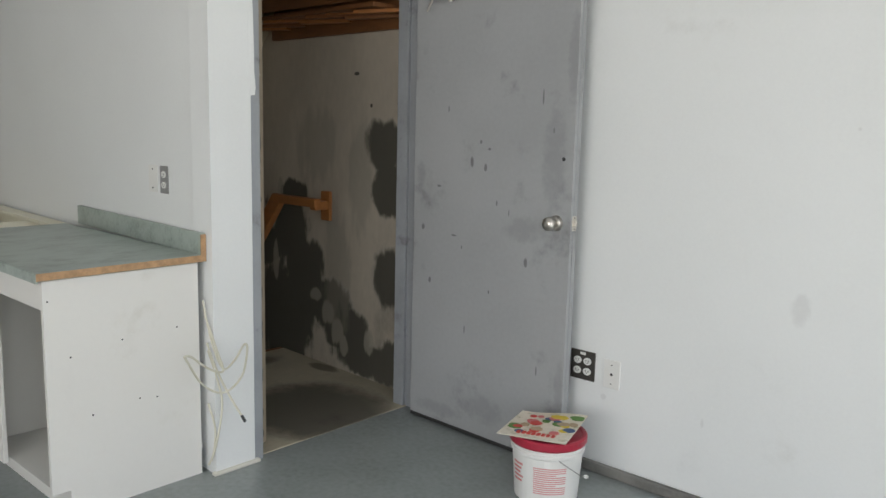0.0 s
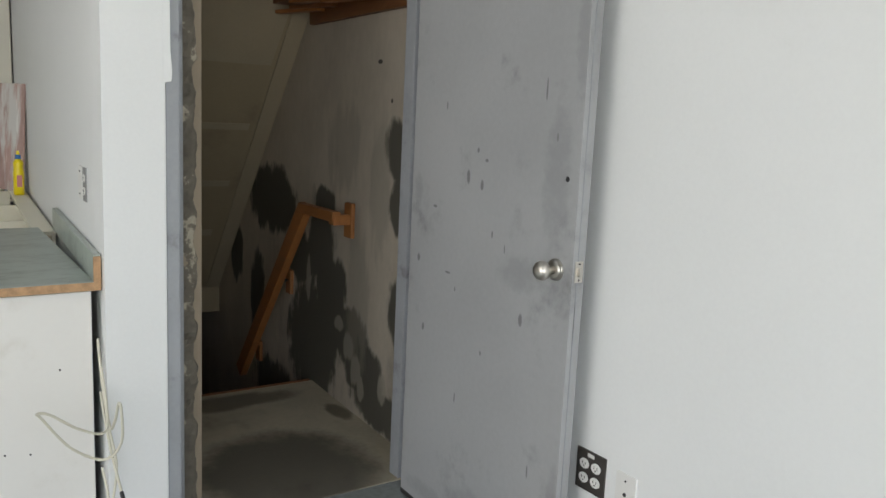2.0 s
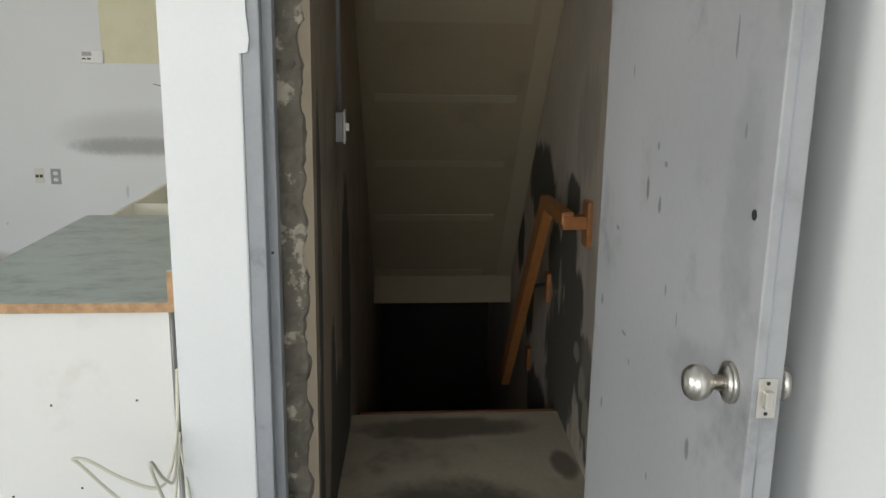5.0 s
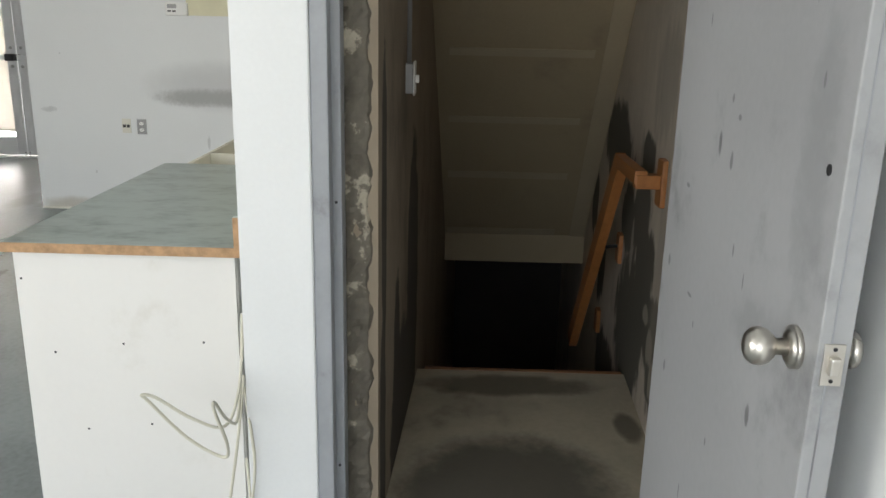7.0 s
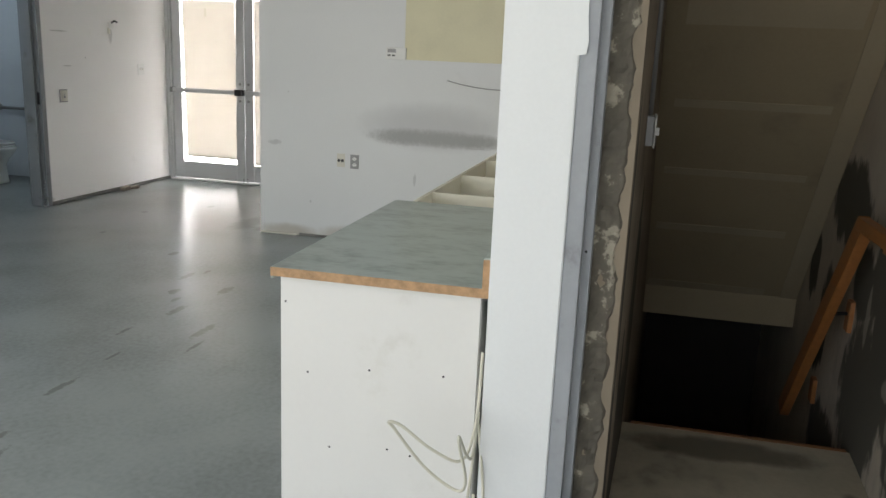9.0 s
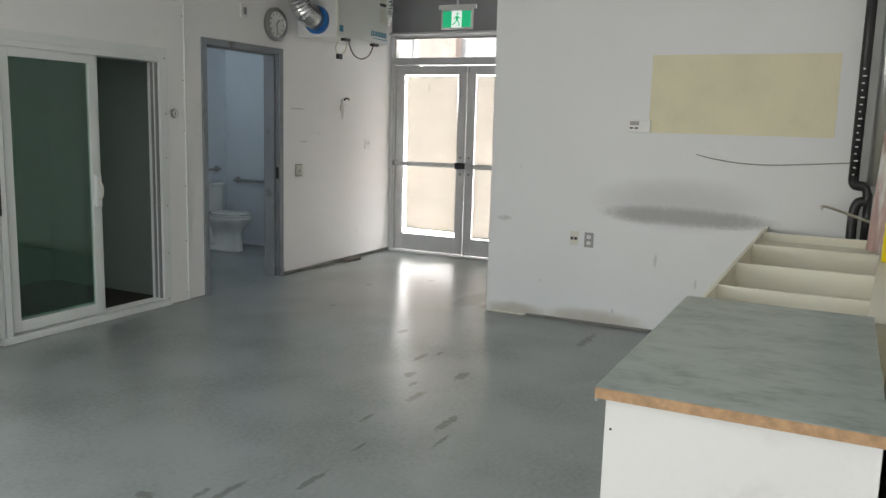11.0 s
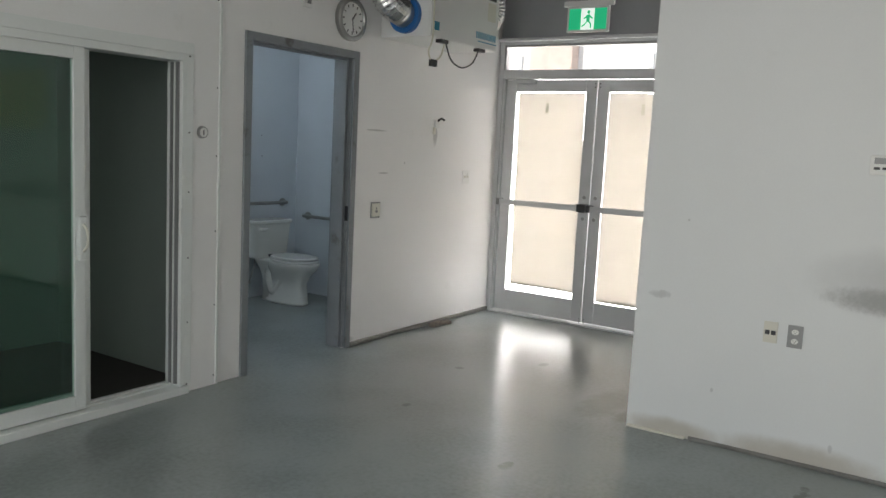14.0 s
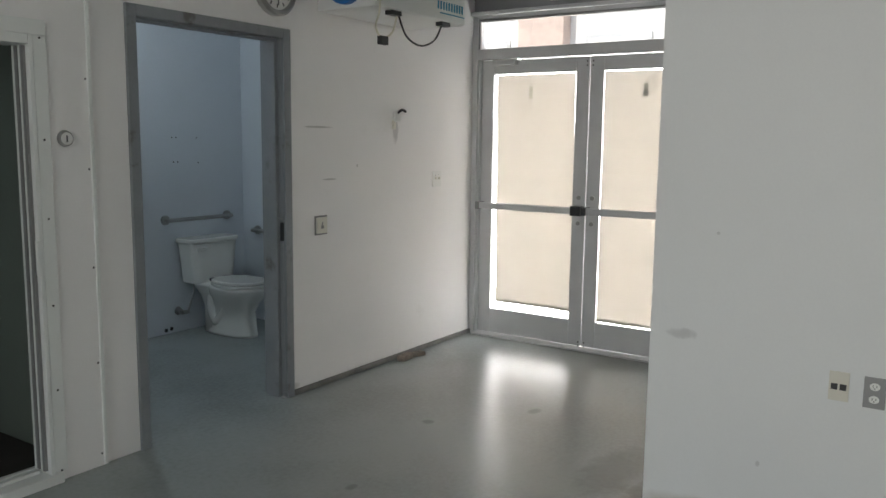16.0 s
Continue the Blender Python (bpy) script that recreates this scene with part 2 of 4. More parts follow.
stained(STEEL_DOOR, [(-1.57, 1.7, 0.03, 0.16), (-2.42, 1.2, 0.025, 0.05), (-1.58, 0.35, 0.02, 0.1), (-2.3, 0.08, 0.14, 0.03), (-1.8, 1.0, 0.1, 0.05), (-1.65, 1.3, 0.05, 0.2), (-2.0, 0.15, 0.1, 0.06)],
        (0.21, 0.215, 0.22), ("X", "Z"), 0.9, 0.9, 0.4, 22)
FRAME = mat("grey_frame_paint", (0.31, 0.325, 0.345), 0.45, vary=0.1, scale=4, bump=0.05, dirt=(0.19, 0.19, 0.2), dirt_amount=0.15, spread=0.15, dirt_scale=5)
WCFRAME = mat("worn_grey_frame", (0.22, 0.235, 0.25), 0.45, vary=0.1, scale=4, bump=0.05, dirt=(0.13, 0.12, 0.12), dirt_amount=0.2, spread=0.15, dirt_scale=5)
ALU = mat("aluminium", (0.6, 0.605, 0.61), 0.4, 0.25, vary=0.05, scale=3, grain=80, bump=0.02)
CHROME = mat("brushed_nickel", (0.62, 0.59, 0.54), 0.28, 1.0, vary=0.05, bump=0.01)
STEEL = mat("grab_bar_steel", (0.35, 0.35, 0.34), 0.35, 0.9, vary=0.05, bump=0.01)
FOIL = mat("foil_duct", (0.75, 0.75, 0.75), 0.22, 1.0, vary=0.1, scale=20, bump=0.4)
VINYL = mat("white_vinyl", (0.74, 0.76, 0.74), 0.35, vary=0.03, bump=0.02, dirt=(0.55, 0.52, 0.45), dirt_amount=0.05, spread=0.25)
LAMINATE = mat("white_melamine", (0.74, 0.73, 0.70), 0.4, vary=0.02, scale=2, bump=0.01, dirt=(0.6, 0.58, 0.52), dirt_amount=0.03, spread=0.2)
CREAM = mat("cream_cabinet_lining", (0.82, 0.785, 0.65), 0.5, vary=0.04, scale=3)
GREEN_TOP = mat("green_laminate", (0.26, 0.30, 0.275), 0.3, vary=0.4, scale=14, grain=60, bump=0, stretch=(1, 0.45, 1), detail=6.0, speck=0.6, rough_vary=0.0)
CHIPBOARD = mat("raw_chipboard", (0.42, 0.26, 0.14), 0.8, vary=0.25, scale=40, grain=150, bump=0.2)
WOOD = mat("orange_pine", (0.33, 0.135, 0.042), 0.45, vary=0.15, scale=6, grain=40, bump=0.05, stretch=(1, 6, 6))
DARKWOOD = mat("brown_stained_wood", (0.2, 0.085, 0.032), 0.5, vary=0.25, scale=6, grain=40, bump=0.08, stretch=(1, 6, 6))
PORCELAIN = mat("white_porcelain", (0.72, 0.72, 0.68), 0.12, vary=0.02, bump=0.0, rough_vary=0.04)
BLACK = mat("black_plastic", (0.02, 0.02, 0.022), 0.4, vary=0.1)
GREYPLATE = mat("steel_cover_plate", (0.26, 0.26, 0.26), 0.4, 0.2, vary=0.08)
DARKPLATE = mat("dark_cover_plate", (0.05, 0.045, 0.04), 0.4, vary=0.1)
IVORY = mat("ivory_plastic", (0.68, 0.66, 0.58), 0.4, vary=0.03, bump=0.0)
WHITEPL = mat("white_plastic", (0.76, 0.76, 0.74), 0.4, vary=0.02, bump=0.0)
RED = mat("red_plastic_lid", (0.36, 0.02, 0.045), 0.35, vary=0.08, bump=0.02)
REDINK = mat("red_ink", (0.6, 0.24, 0.24), 0.6, vary=0.1)
PAPER = mat("newsprint", (0.7, 0.64, 0.55), 0.7, vary=0.08, scale=20, dirt=(0.35, 0.33, 0.2), dirt_amount=0.35, dirt_scale=22, spread=0.2)
BLUE = mat("blue_plastic", (0.02, 0.14, 0.4), 0.4, vary=0.05)
TEAL = mat("teal_print", (0.03, 0.25, 0.38), 0.5, vary=0.05)
BOTTLE = mat("yellow_plastic", (0.85, 0.68, 0.01), 0.3, vary=0.03)
CABLE = mat("ivory_cable", (0.62, 0.6, 0.5), 0.5, vary=0.05)
CEIL = mat("dark_ceiling", (0.15, 0.152, 0.155), 0.8, vary=0.2, scale=2)
GREYWALL = mat("grey_header_paint", (0.33, 0.34, 0.35), 0.6, vary=0.06, scale=1.5)
GASKET = mat("dark_rubber_sweep", (0.03, 0.03, 0.03), 0.6, vary=0.1)
CAULK = mat("grimy_base_sealant", (0.17, 0.165, 0.155), 0.7, vary=0.3, scale=6, bump=0.3)
ASPHALT = mat("street_asphalt", (0.06, 0.06, 0.06), 0.9, vary=0.2)
SIDEWALK = mat("pale_sidewalk", (0.5, 0.48, 0.45), 0.9, vary=0.1)
BRICKS = mat("red_brick", (0.6, 0.48, 0.42), 0.85, vary=0.2, scale=3)
PALE = mat("pale_render", (0.82, 0.81, 0.79), 0.8, vary=0.05)


def glass(name, tint, rough=0.0):
    m = bpy.data.materials.new(name)
    m.use_nodes = True
    b = m.node_tree.nodes["Principled BSDF"]
    b.inputs["Base Color"].default_value = (*tint, 1)
    b.inputs["Roughness"].default_value = rough
    b.inputs["Transmission Weight"].default_value = 1.0
    b.inputs["IOR"].default_value = 1.45
    return m


GLASS = glass("clear_glass", (0.97, 0.98, 0.97))
GREENGLASS = glass("green_tinted_glass", (0.6, 0.82, 0.73))


def translucent(name, color, share):
    m = bpy.data.materials.new(name)
    m.use_nodes = True
    n, l = m.node_tree.nodes, m.node_tree.links
    b = n["Principled BSDF"]
    b.inputs["Roughness"].default_value = 0.9
    wv = n.new("ShaderNodeTexNoise")
    wv.inputs["Scale"].default_value = 3
    r = n.new("ShaderNodeValToRGB")
    r.color_ramp.elements[0].color = (*[c * 0.93 for c in color], 1)
    r.color_ramp.elements[1].color = (*color, 1)
    l.new(wv.outputs[0], r.inputs[0]), l.new(r.outputs[0], b.inputs["Base Color"])
    t, mx = n.new("ShaderNodeBsdfTranslucent"), n.new("ShaderNodeMixShader")
    l.new(r.outputs[0], t.inputs[0])
    mx.inputs[0].default_value = share
    l.new(b.outputs[0], mx.inputs[1]), l.new(t.outputs[0], mx.inputs[2])
    l.new(mx.outputs[0], n["Material Output"].inputs[0])
    return m


SHADE = translucent("cream_blind_cloth", (0.8, 0.768, 0.72), 0.19)


def glow(name, color, strength):
    m = bpy.data.materials.new(name)
    m.use_nodes = True
    b = m.node_tree.nodes["Principled BSDF"]
    b.inputs["Base Color"].default_value = (*color, 1)
    b.inputs["Emission Color"].default_value = (*color, 1)
    b.inputs["Emission Strength"].default_value = strength
    return m


EXITGREEN = glow("lit_green_sign", (0.01, 0.32, 0.14), 0.8)
EXITWHITE = glow("lit_white_sign", (0.8, 0.85, 0.8), 0.7)


# ---- building helpers ----
def box(bm, x0, x1, y0, y1, z0, z1, bevel=0.0, m=None):
    x0, x1, y0, y1, z0, z1 = min(x0, x1), max(x0, x1), min(y0, y1), max(y0, y1), min(z0, z1), max(z0, z1)
    c = Matrix.LocRotScale(((x0 + x1) / 2, (y0 + y1) / 2, (z0 + z1) / 2), None, (x1 - x0, y1 - y0, z1 - z0))
    r = bmesh.ops.create_cube(bm, size=1, matrix=(m @ c) if m else c)
    if bevel:
        edges = list({e for v in r["verts"] for e in v.link_edges})
        bmesh.ops.bevel(bm, geom=edges, offset=bevel, segments=2, profile=0.6, affect="EDGES")
    return bm


def boxes(*rows, bevel=0.0):
    bm = bmesh.new()
    for r in rows:
        box(bm, *r, bevel=bevel)
    return bm


def rod(bm, a, b, r, r2=None, seg=16):
    a, b = Vector(a), Vector(b)
    d = b - a
    m = Matrix.Translation((a + b) / 2) @ d.to_track_quat("Z", "Y").to_matrix().to_4x4()
    bmesh.ops.create_cone(bm, cap_ends=True, segments=seg, radius1=r, radius2=r if r2 is None else r2, depth=d.length, matrix=m)
    return bm


def rods(*rows, seg=16):
    bm = bmesh.new()
    for r in rows:
        rod(bm, *r, seg=seg)
    return bm


def ball(bm, c, r, s=(1, 1, 1), seg=20):
    bmesh.ops.create_uvsphere(bm, u_segments=seg, v_segments=seg // 2, radius=r, matrix=Matrix.LocRotScale(c, None, s))
    return bm


def loft(rings, cap=True):
    """Skins a row of rings, each a list of points with the same count."""
    bm = bmesh.new()
    vs = [[bm.verts.new(p) for p in ring] for ring in rings]
    k = len(rings[0])
    for a, b in zip(vs, vs[1:]):
        for i in range(k):
            bm.faces.new((a[i], a[(i + 1) % k], b[(i + 1) % k], b[i]))
    if cap:
        bm.faces.new(vs[0][::-1]), bm.faces.new(vs[-1])
    bmesh.ops.recalc_face_normals(bm, faces=bm.faces)
    return bm


def ring(cx, cy, z, rx, ry, k=28, power=2.0):
    pts = []
    for i in range(k):
        a = 2 * math.pi * i / k
        c, s = math.cos(a), math.sin(a)
        pts.append((cx + rx * math.copysign(abs(c) ** (2 / power), c), cy + ry * math.copysign(abs(s) ** (2 / power), s), z))
    return pts


def tube(pts, r, k=8, smooth=6, wave=0.0):
    """A round cord through points, smoothed by Catmull-Rom."""
    p = [Vector(q) for q in pts]
    path = []
    for i in range(len(p) - 1):
        a, b, c, d = p[max(i - 1, 0)], p[i], p[i + 1], p[min(i + 2, len(p) - 1)]
        for j in range(smooth):
            t = j / smooth
            path.append(0.5 * (2 * b + (c - a) * t + (2 * a - 5 * b + 4 * c - d) * t * t + (3 * b - a - 3 * c + d) * t ** 3))
    path.append(p[-1])
    rings, up = [], Vector((0.3, 0.5, 0.8)).normalized()
    for i, q in enumerate(path):
        d = (path[min(i + 1, len(path) - 1)] - path[max(i - 1, 0)]).normalized()
        u = d.cross(up).normalized()
        v = d.cross(u)
        up = -v if i else up
        rr = r * (1 + (wave if i % 2 else -wave))
        rings.append([tuple(q + rr * (math.cos(6.2832 * j / k) * u + math.sin(6.2832 * j / k) * v)) for j in range(k)])
    return loft(rings)


def part(name, bm, material, parent=None, label="", smooth=False):
    me = bpy.data.meshes.new(name)
    bm.to_mesh(me)
    bm.free()
    if smooth:
        for f in me.polygons:
            f.use_smooth = True
    me.materials.append(material)
    ob = new(name, me)
    if parent:
        ob.parent = parent
    if label:
        ob["label"] = label
    return ob


def thing(name, label, category, group="", kind=""):
    return tagged(new(name), label, category, group, kind)


def fixed(name, bm, material, label, category="wall"):
    return tagged(part(name, bm, material), label, category, kind="structure")


# ---- setting ----
CEILING = 3.1
# wall line of the kitchen and stair shaft leans slightly off the grid
SLOPE = -0.05


def ky(x, y0):
    return y0 + SLOPE * (x + 2.52)


def skew(bm, x0=-2.52):
    for v in bm.verts:
        v.co.y += SLOPE * (v.co.x - x0)
    return bm


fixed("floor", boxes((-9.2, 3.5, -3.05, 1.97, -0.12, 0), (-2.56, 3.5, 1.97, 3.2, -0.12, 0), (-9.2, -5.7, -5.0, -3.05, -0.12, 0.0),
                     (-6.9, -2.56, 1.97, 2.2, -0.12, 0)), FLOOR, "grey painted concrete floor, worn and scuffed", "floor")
# booth floor takes the near-black concrete to paint in the dim interior
fixed("floor_booth", boxes((-5.72, -2.5, -4.6, -3.19, -0.1, 0.004)), DARK, "floor inside the glazed booth, coloured near-black for its dim interior", "floor")
fixed("floor_landing", boxes((-3.85, -2.56, 2.22, 3.5, -0.2, 0.004), bevel=0.006), LANDING, "bare stained concrete stair landing", "floor")

fixed("wall_north", boxes((-2.52, 3.5, 3.115, 3.3, 0, CEILING)), WHITE, "plain white painted wall behind the open door")
wp = boxes((-6.765, -2.52, 1.965, 2.15, 0, CEILING))
fixed("wall_kitchen", skew(wp), WHITE, "white painted wall behind the counter, ending in a nib")
fixed("wall_nib", boxes((-2.66, -2.522, 1.966, 2.154, 0.012, CEILING), bevel=0.004), WHITE, "white painted wall nib beside the stair door")
fixed("wall_over_stair_door", boxes((-2.66, -2.525, 2.154, 3.115, 2.13, CEILING)), WHITE, "white wall above the stair door")
fixed("wall_thermostat", boxes((-6.9, -6.765, -0.755, 2.25, 0, CEILING)), THERMO, "white wall with sooty scuffs and a thermostat")
fixed("wall_vestibule", boxes((-9.1, -6.9, -0.753, -0.6, 0, CEILING)), WHITE, "white side wall of the entrance", "wall")
fixed("wall_entrance_header", boxes((-9.2, -9.05, -3.05, -0.75, 2.53, CEILING), (-9.2, -9.05, -1.03, -0.75, 0, 2.53)), GREYWALL, "grey painted wall above the entrance doors")
fixed("wall_south", boxes((-5.98, -5.74, -3.19, -3.035, 0, CEILING), (-6.95, -5.98, -3.19, -3.035, 2.115, CEILING),
                          (-9.15, -6.95, -3.19, -3.035, 0, CEILING)), SOUTH, "white painted wall with the washroom doorway")
fixed("wall_booth", boxes((-5.74, -5.47, -3.16, -3.02, 0, 2.51), (-5.47, -4.07, -3.16, -3.02, 1.965, 2.51), (-4.07, -3.97, -3.16, -3.02, 0, 2.51),
                          (-3.97, -2.6, -3.16, -3.02, 0, 0.19), (-3.97, -2.6, -3.16, -3.02, 2.0, 2.51), (-2.6, -2.35, -3.16, -3.02, 0, 2.51), (-2.35, 1.55, -3.16, -3.02, 0, 0.45), (1.55, 3.5, -3.16, -3.02, 0, 2.51)),
      SOUTH, "white panelled booth front with the sliding door")
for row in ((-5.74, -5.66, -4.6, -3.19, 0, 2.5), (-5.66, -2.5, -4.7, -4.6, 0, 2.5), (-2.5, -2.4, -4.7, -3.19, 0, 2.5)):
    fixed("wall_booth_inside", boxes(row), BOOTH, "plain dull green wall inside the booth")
fixed("ceiling_booth", boxes((-5.74, 3.5, -4.7, -3.02, 2.51, 2.56)), CEIL, "dark roof of the booth", "ceiling")
fixed("wall_south_upper", boxes((-5.74, 3.5, -4.8, -4.7, 2.5, CEILING)), GREYWALL, "grey wall above and behind the booth")
for row in ((-8.38, -5.85, -5.05, -4.93, 0, CEILING), (-8.5, -8.38, -5.05, -3.19, 0, CEILING), (-5.85, -5.75, -5.05, -3.19, 0, CEILING)):
    fixed("wall_washroom", boxes(row), BATH, "pale blue-grey washroom wall")
fixed("wall_east", boxes((3.5, 3.65, -4.8, 3.3, 0, 0.4), (3.5, 3.65, -4.8, 3.3, 3.05, CEILING), (3.5, 3.65, -4.8, -2.9, 0.4, 3.05), (3.5, 3.65, 2.6, 3.3, 0.4, 3.05)),
      WHITE, "plain wall round the storefront opening")
# out-of-view ceiling, white so that it bounces light onto walls and floor
fixed("ceiling_main", boxes((-6.75, 3.6, -5.05, 3.6, CEILING, CEILING + 0.12)), WHITE, "plain unseen main room ceiling, made white to bounce light", "ceiling")
cb = boxes((-9.2, -6.75, -5.05, 3.6, CEILING, CEILING + 0.12))
for i in range(7):
    box(cb, -9.1, -6.76, -2.6 + i * 0.9, -2.52 + i * 0.9, CEILING - 0.2, CEILING)
box(cb, -9.05, -8.66, -3.0, -0.76, 2.9, CEILING)
fixed("ceiling", cb, CEIL, "dark open ceiling with exposed joists", "ceiling")

# stair shaft
sw = boxes((-7.2, -2.66, 2.15, 2.3, -3, CEILING))
fixed("wall_stair_south", skew(sw), BLOCKWALL, "brown damp-stained masonry stair wall")
nw = boxes((-7.2, -2.66, 3.22, 3.5, -3, CEILING))
fixed("wall_stair_north", skew(nw, -2.66), PLASTER, "peeling plaster stair wall with dark damp patches")
fixed("wall_stair_return", boxes((-2.66, -2.53, 3.116, 3.5, 0, CEILING)), PLASTER, "plaster return beside the stair door")
fixed("wall_stair_end", boxes((-7.3, -7.2, 2.1, 3.7, -3, CEILING)), DARK, "end wall of the basement stair, coloured near-black for shade")
fixed("floor_basement", boxes((-7.3, -3.8, 2.1, 3.7, -2.75, -2.6)), DARK, "basement floor, coloured near-black for shade", "floor")
# rough masonry edge behind the door frame
jag = bmesh.new()
cols = []
for i in range(9):
    col = []
    for j in range(150):
        yy, zz = 2.2 + i * 0.0115, j * 0.0143
        nz = noise.fractal(Vector((yy * 14, zz * 14, 3.1)), 0.8, 2.0, 4)
        rag = noise.fractal(Vector((1.7, zz * 16, 0.3)), 0.8, 2.0, 3) * 0.014 * i / 8
        col.append(jag.verts.new((-2.65 + 0.014 * nz - 0.02 * (i == 8), yy + rag, zz)))
    cols.append(col)
for a0, b0 in zip(cols, cols[1:]):
    for j in range(149):
        jag.faces.new((a0[j], b0[j], b0[j + 1], a0[j + 1]))
box(jag, -2.72, -2.668, 2.19, 2.28, 0, 2.13)
fixed("trim_masonry_edge", jag, CONCRETE, "broken mortar and concrete edge beside the door frame", "trim")
# soffit under the upper stair
s0, s1 = (-3.0, 2.99), (-5.68, 0.16)
so = bmesh.new()
a = math.atan2(s0[1] - s1[1], s0[0] - s1[0])
length = math.hypot(s0[0] - s1[0], s0[1] - s1[1])
sm = Matrix.Translation((s1[0], 0, s1[1])) @ Matrix.Rotation(-a, 4, "Y")
box(so, 0, length, 2.3, 3.5, 0, 0.1, m=sm)
box(so, -5.78, -5.68, 2.3, 3.6, -0.03, 0.3)
box(so, -7.2, -5.7, 2.3, 3.6, -0.03, 0.05)
fixed("ceiling_stair_soffit", so, SOFFIT, "sloping unpainted drywall soffit over the basement stair", "ceiling")
jb = bmesh.new()
for d0, d1 in ((0.0, 0.07), (0.62, 0.68), (1.12, 1.17), (1.62, 1.67), (2.12, 2.7)):
    box(jb, d0, d1, 2.47, 3.17, -0.004, 0.0, m=sm)
seam = bmesh.new()
box(seam, 0.0, length, 3.12, 3.215, -0.008, 0.0, m=sm)
fixed("trim_soffit_seam", skew(seam, -2.66), JOINT, "pale filled joint where the soffit meets the wall", "trim")
fixed("trim_soffit_joints", jb, JOINT, "pale filled joints across the drywall soffit", "trim")

steps = thing("staircase", "concrete steps going down to the basement, lower ones near-black for shade", "stairs", kind="structure")
# top two steps keep the landing colour; lower ones carry painted shade
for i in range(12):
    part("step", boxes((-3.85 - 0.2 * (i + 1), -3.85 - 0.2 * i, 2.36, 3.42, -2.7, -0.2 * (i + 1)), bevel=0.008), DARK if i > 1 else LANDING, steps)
part("nosing", boxes((-3.87, -3.845, 2.4, 3.27, -0.03, 0.008), bevel=0.004), DARKWOOD, steps, "worn reddish edge strip")

# door frame of the stair door
df = thing("door_frame", "grey painted steel frame of the stair door", "door frame", kind="structure")
part("jamb", boxes((-2.64, -2.526, 2.154, 2.198, 0, 2.13), (-2.64, -2.575, 2.192, 2.222, 0, 2.09), bevel=0.004), FRAME, df)
part("jamb", boxes((-2.64, -2.526, 3.095, 3.116, 0, 2.13), (-2.64, -2.57, 3.078, 3.1, 0, 2.09), bevel=0.004), FRAME, df)
part("head", boxes((-2.64, -2.526, 2.2, 3.093, 2.085, 2.132), bevel=0.004), FRAME, df)
part("hole", rods(((-2.578, 2.207, 1.03), (-2.5735, 2.207, 1.03), 0.004), ((-2.578, 2.207, 0.27), (-2.5735, 2.207, 0.27), 0.004), seg=8), BLACK, df)
edge = [(2.145, 3.0), (2.145, 1.525), (2.17, 1.53), (2.174, 1.56), (2.168, 1.62), (2.167, 1.75), (2.163, 1.9), (2.161, 2.2), (2.158, 3.0)]
pp = loft([[(-2.5225, y, zz) for y, zz in edge], [(-2.5185, y, zz) for y, zz in edge]])
fixed("trim_paint_overlap", pp, WHITE, "white wall paint lapping over the grey frame", "trim")
# grimy base sealant and ragged paint at the foot of walls
fixed("baseboard_north", boxes((-2.3, 3.4, 3.09, 3.116, 0, 0.045), bevel=0.01), CAULK, "grimy grey sealant strip at the wall foot", "baseboard")
fixed("baseboard_south", boxes((-9.05, -7.01, -3.036, -3.018, 0, 0.035), bevel=0.008), CAULK, "grimy grey sealant strip at the wall foot", "baseboard")
fixed("baseboard_thermostat", boxes((-6.766, -6.75, -0.4, 1.3, 0, 0.022), bevel=0.007), CAULK, "grimy sealant at the wall foot", "baseboard")
fixed("baseboard_nib", boxes((-2.53, -2.505, 1.95, 2.17, 0, 0.014), bevel=0.004), IVORY, "chipped paint skirting of the nib", "baseboard")
fixed("trim_yellow_patch", boxes((-6.766, -6.762, 0.485, 1.72, 1.495, 2.05)), YELLOW, "unpainted cream patch left by a removed cabinet", "paint patch")
fixed("trim_booth_strips", boxes((-5.738, -5.72, -3.022, -3.012, 0.002, 2.5), (-5.53, -5.47, -3.022, -3.008, 0.05, 1.964), (-4.06, -4.0, -3.022, -3.008, 0.05, 1.964),
                                 (-5.53, -4.0, -3.022, -3.008, 1.966, 2.03), (-5.718, -4.0, -3.022, -3.012, 2.4, 2.412), bevel=0.002),
      VINYL, "white cover strips on the booth front", "trim")
fixed("trim_loose_strip", boxes((-6.768, -6.742, -0.748, -0.42, 0.0, 0.012), bevel=0.003), IVORY, "loose pale skirting strip at the wall corner", "trim")

# ---- stair door and the things round it ----
def knob(parent, x, z, y, side):
    """A round knob on a rosette; side is -1 towards the room."""
    bm = rods(((x, y, z), (x, y + side * 0.008, z), 0.032), ((x, y + side * 0.008, z), (x, y + side * 0.014, z), 0.032, 0.02), seg=24)
    k = part("knob", bm, CHROME, parent, "round brushed nickel knob", True)
    rings = []
    for d, r in ((0.012, 0.013), (0.03, 0.012), (0.034, 0.018), (0.042, 0.025), (0.052, 0.0285), (0.062, 0.027), (0.07, 0.02), (0.074, 0.01)):
        rings.append([(x + r * math.cos(6.2832 * i / 24), y + side * d, z + r * math.sin(6.2832 * i / 24)) for i in range(24)])
    part("grip", loft(rings), CHROME, k, smooth=True)


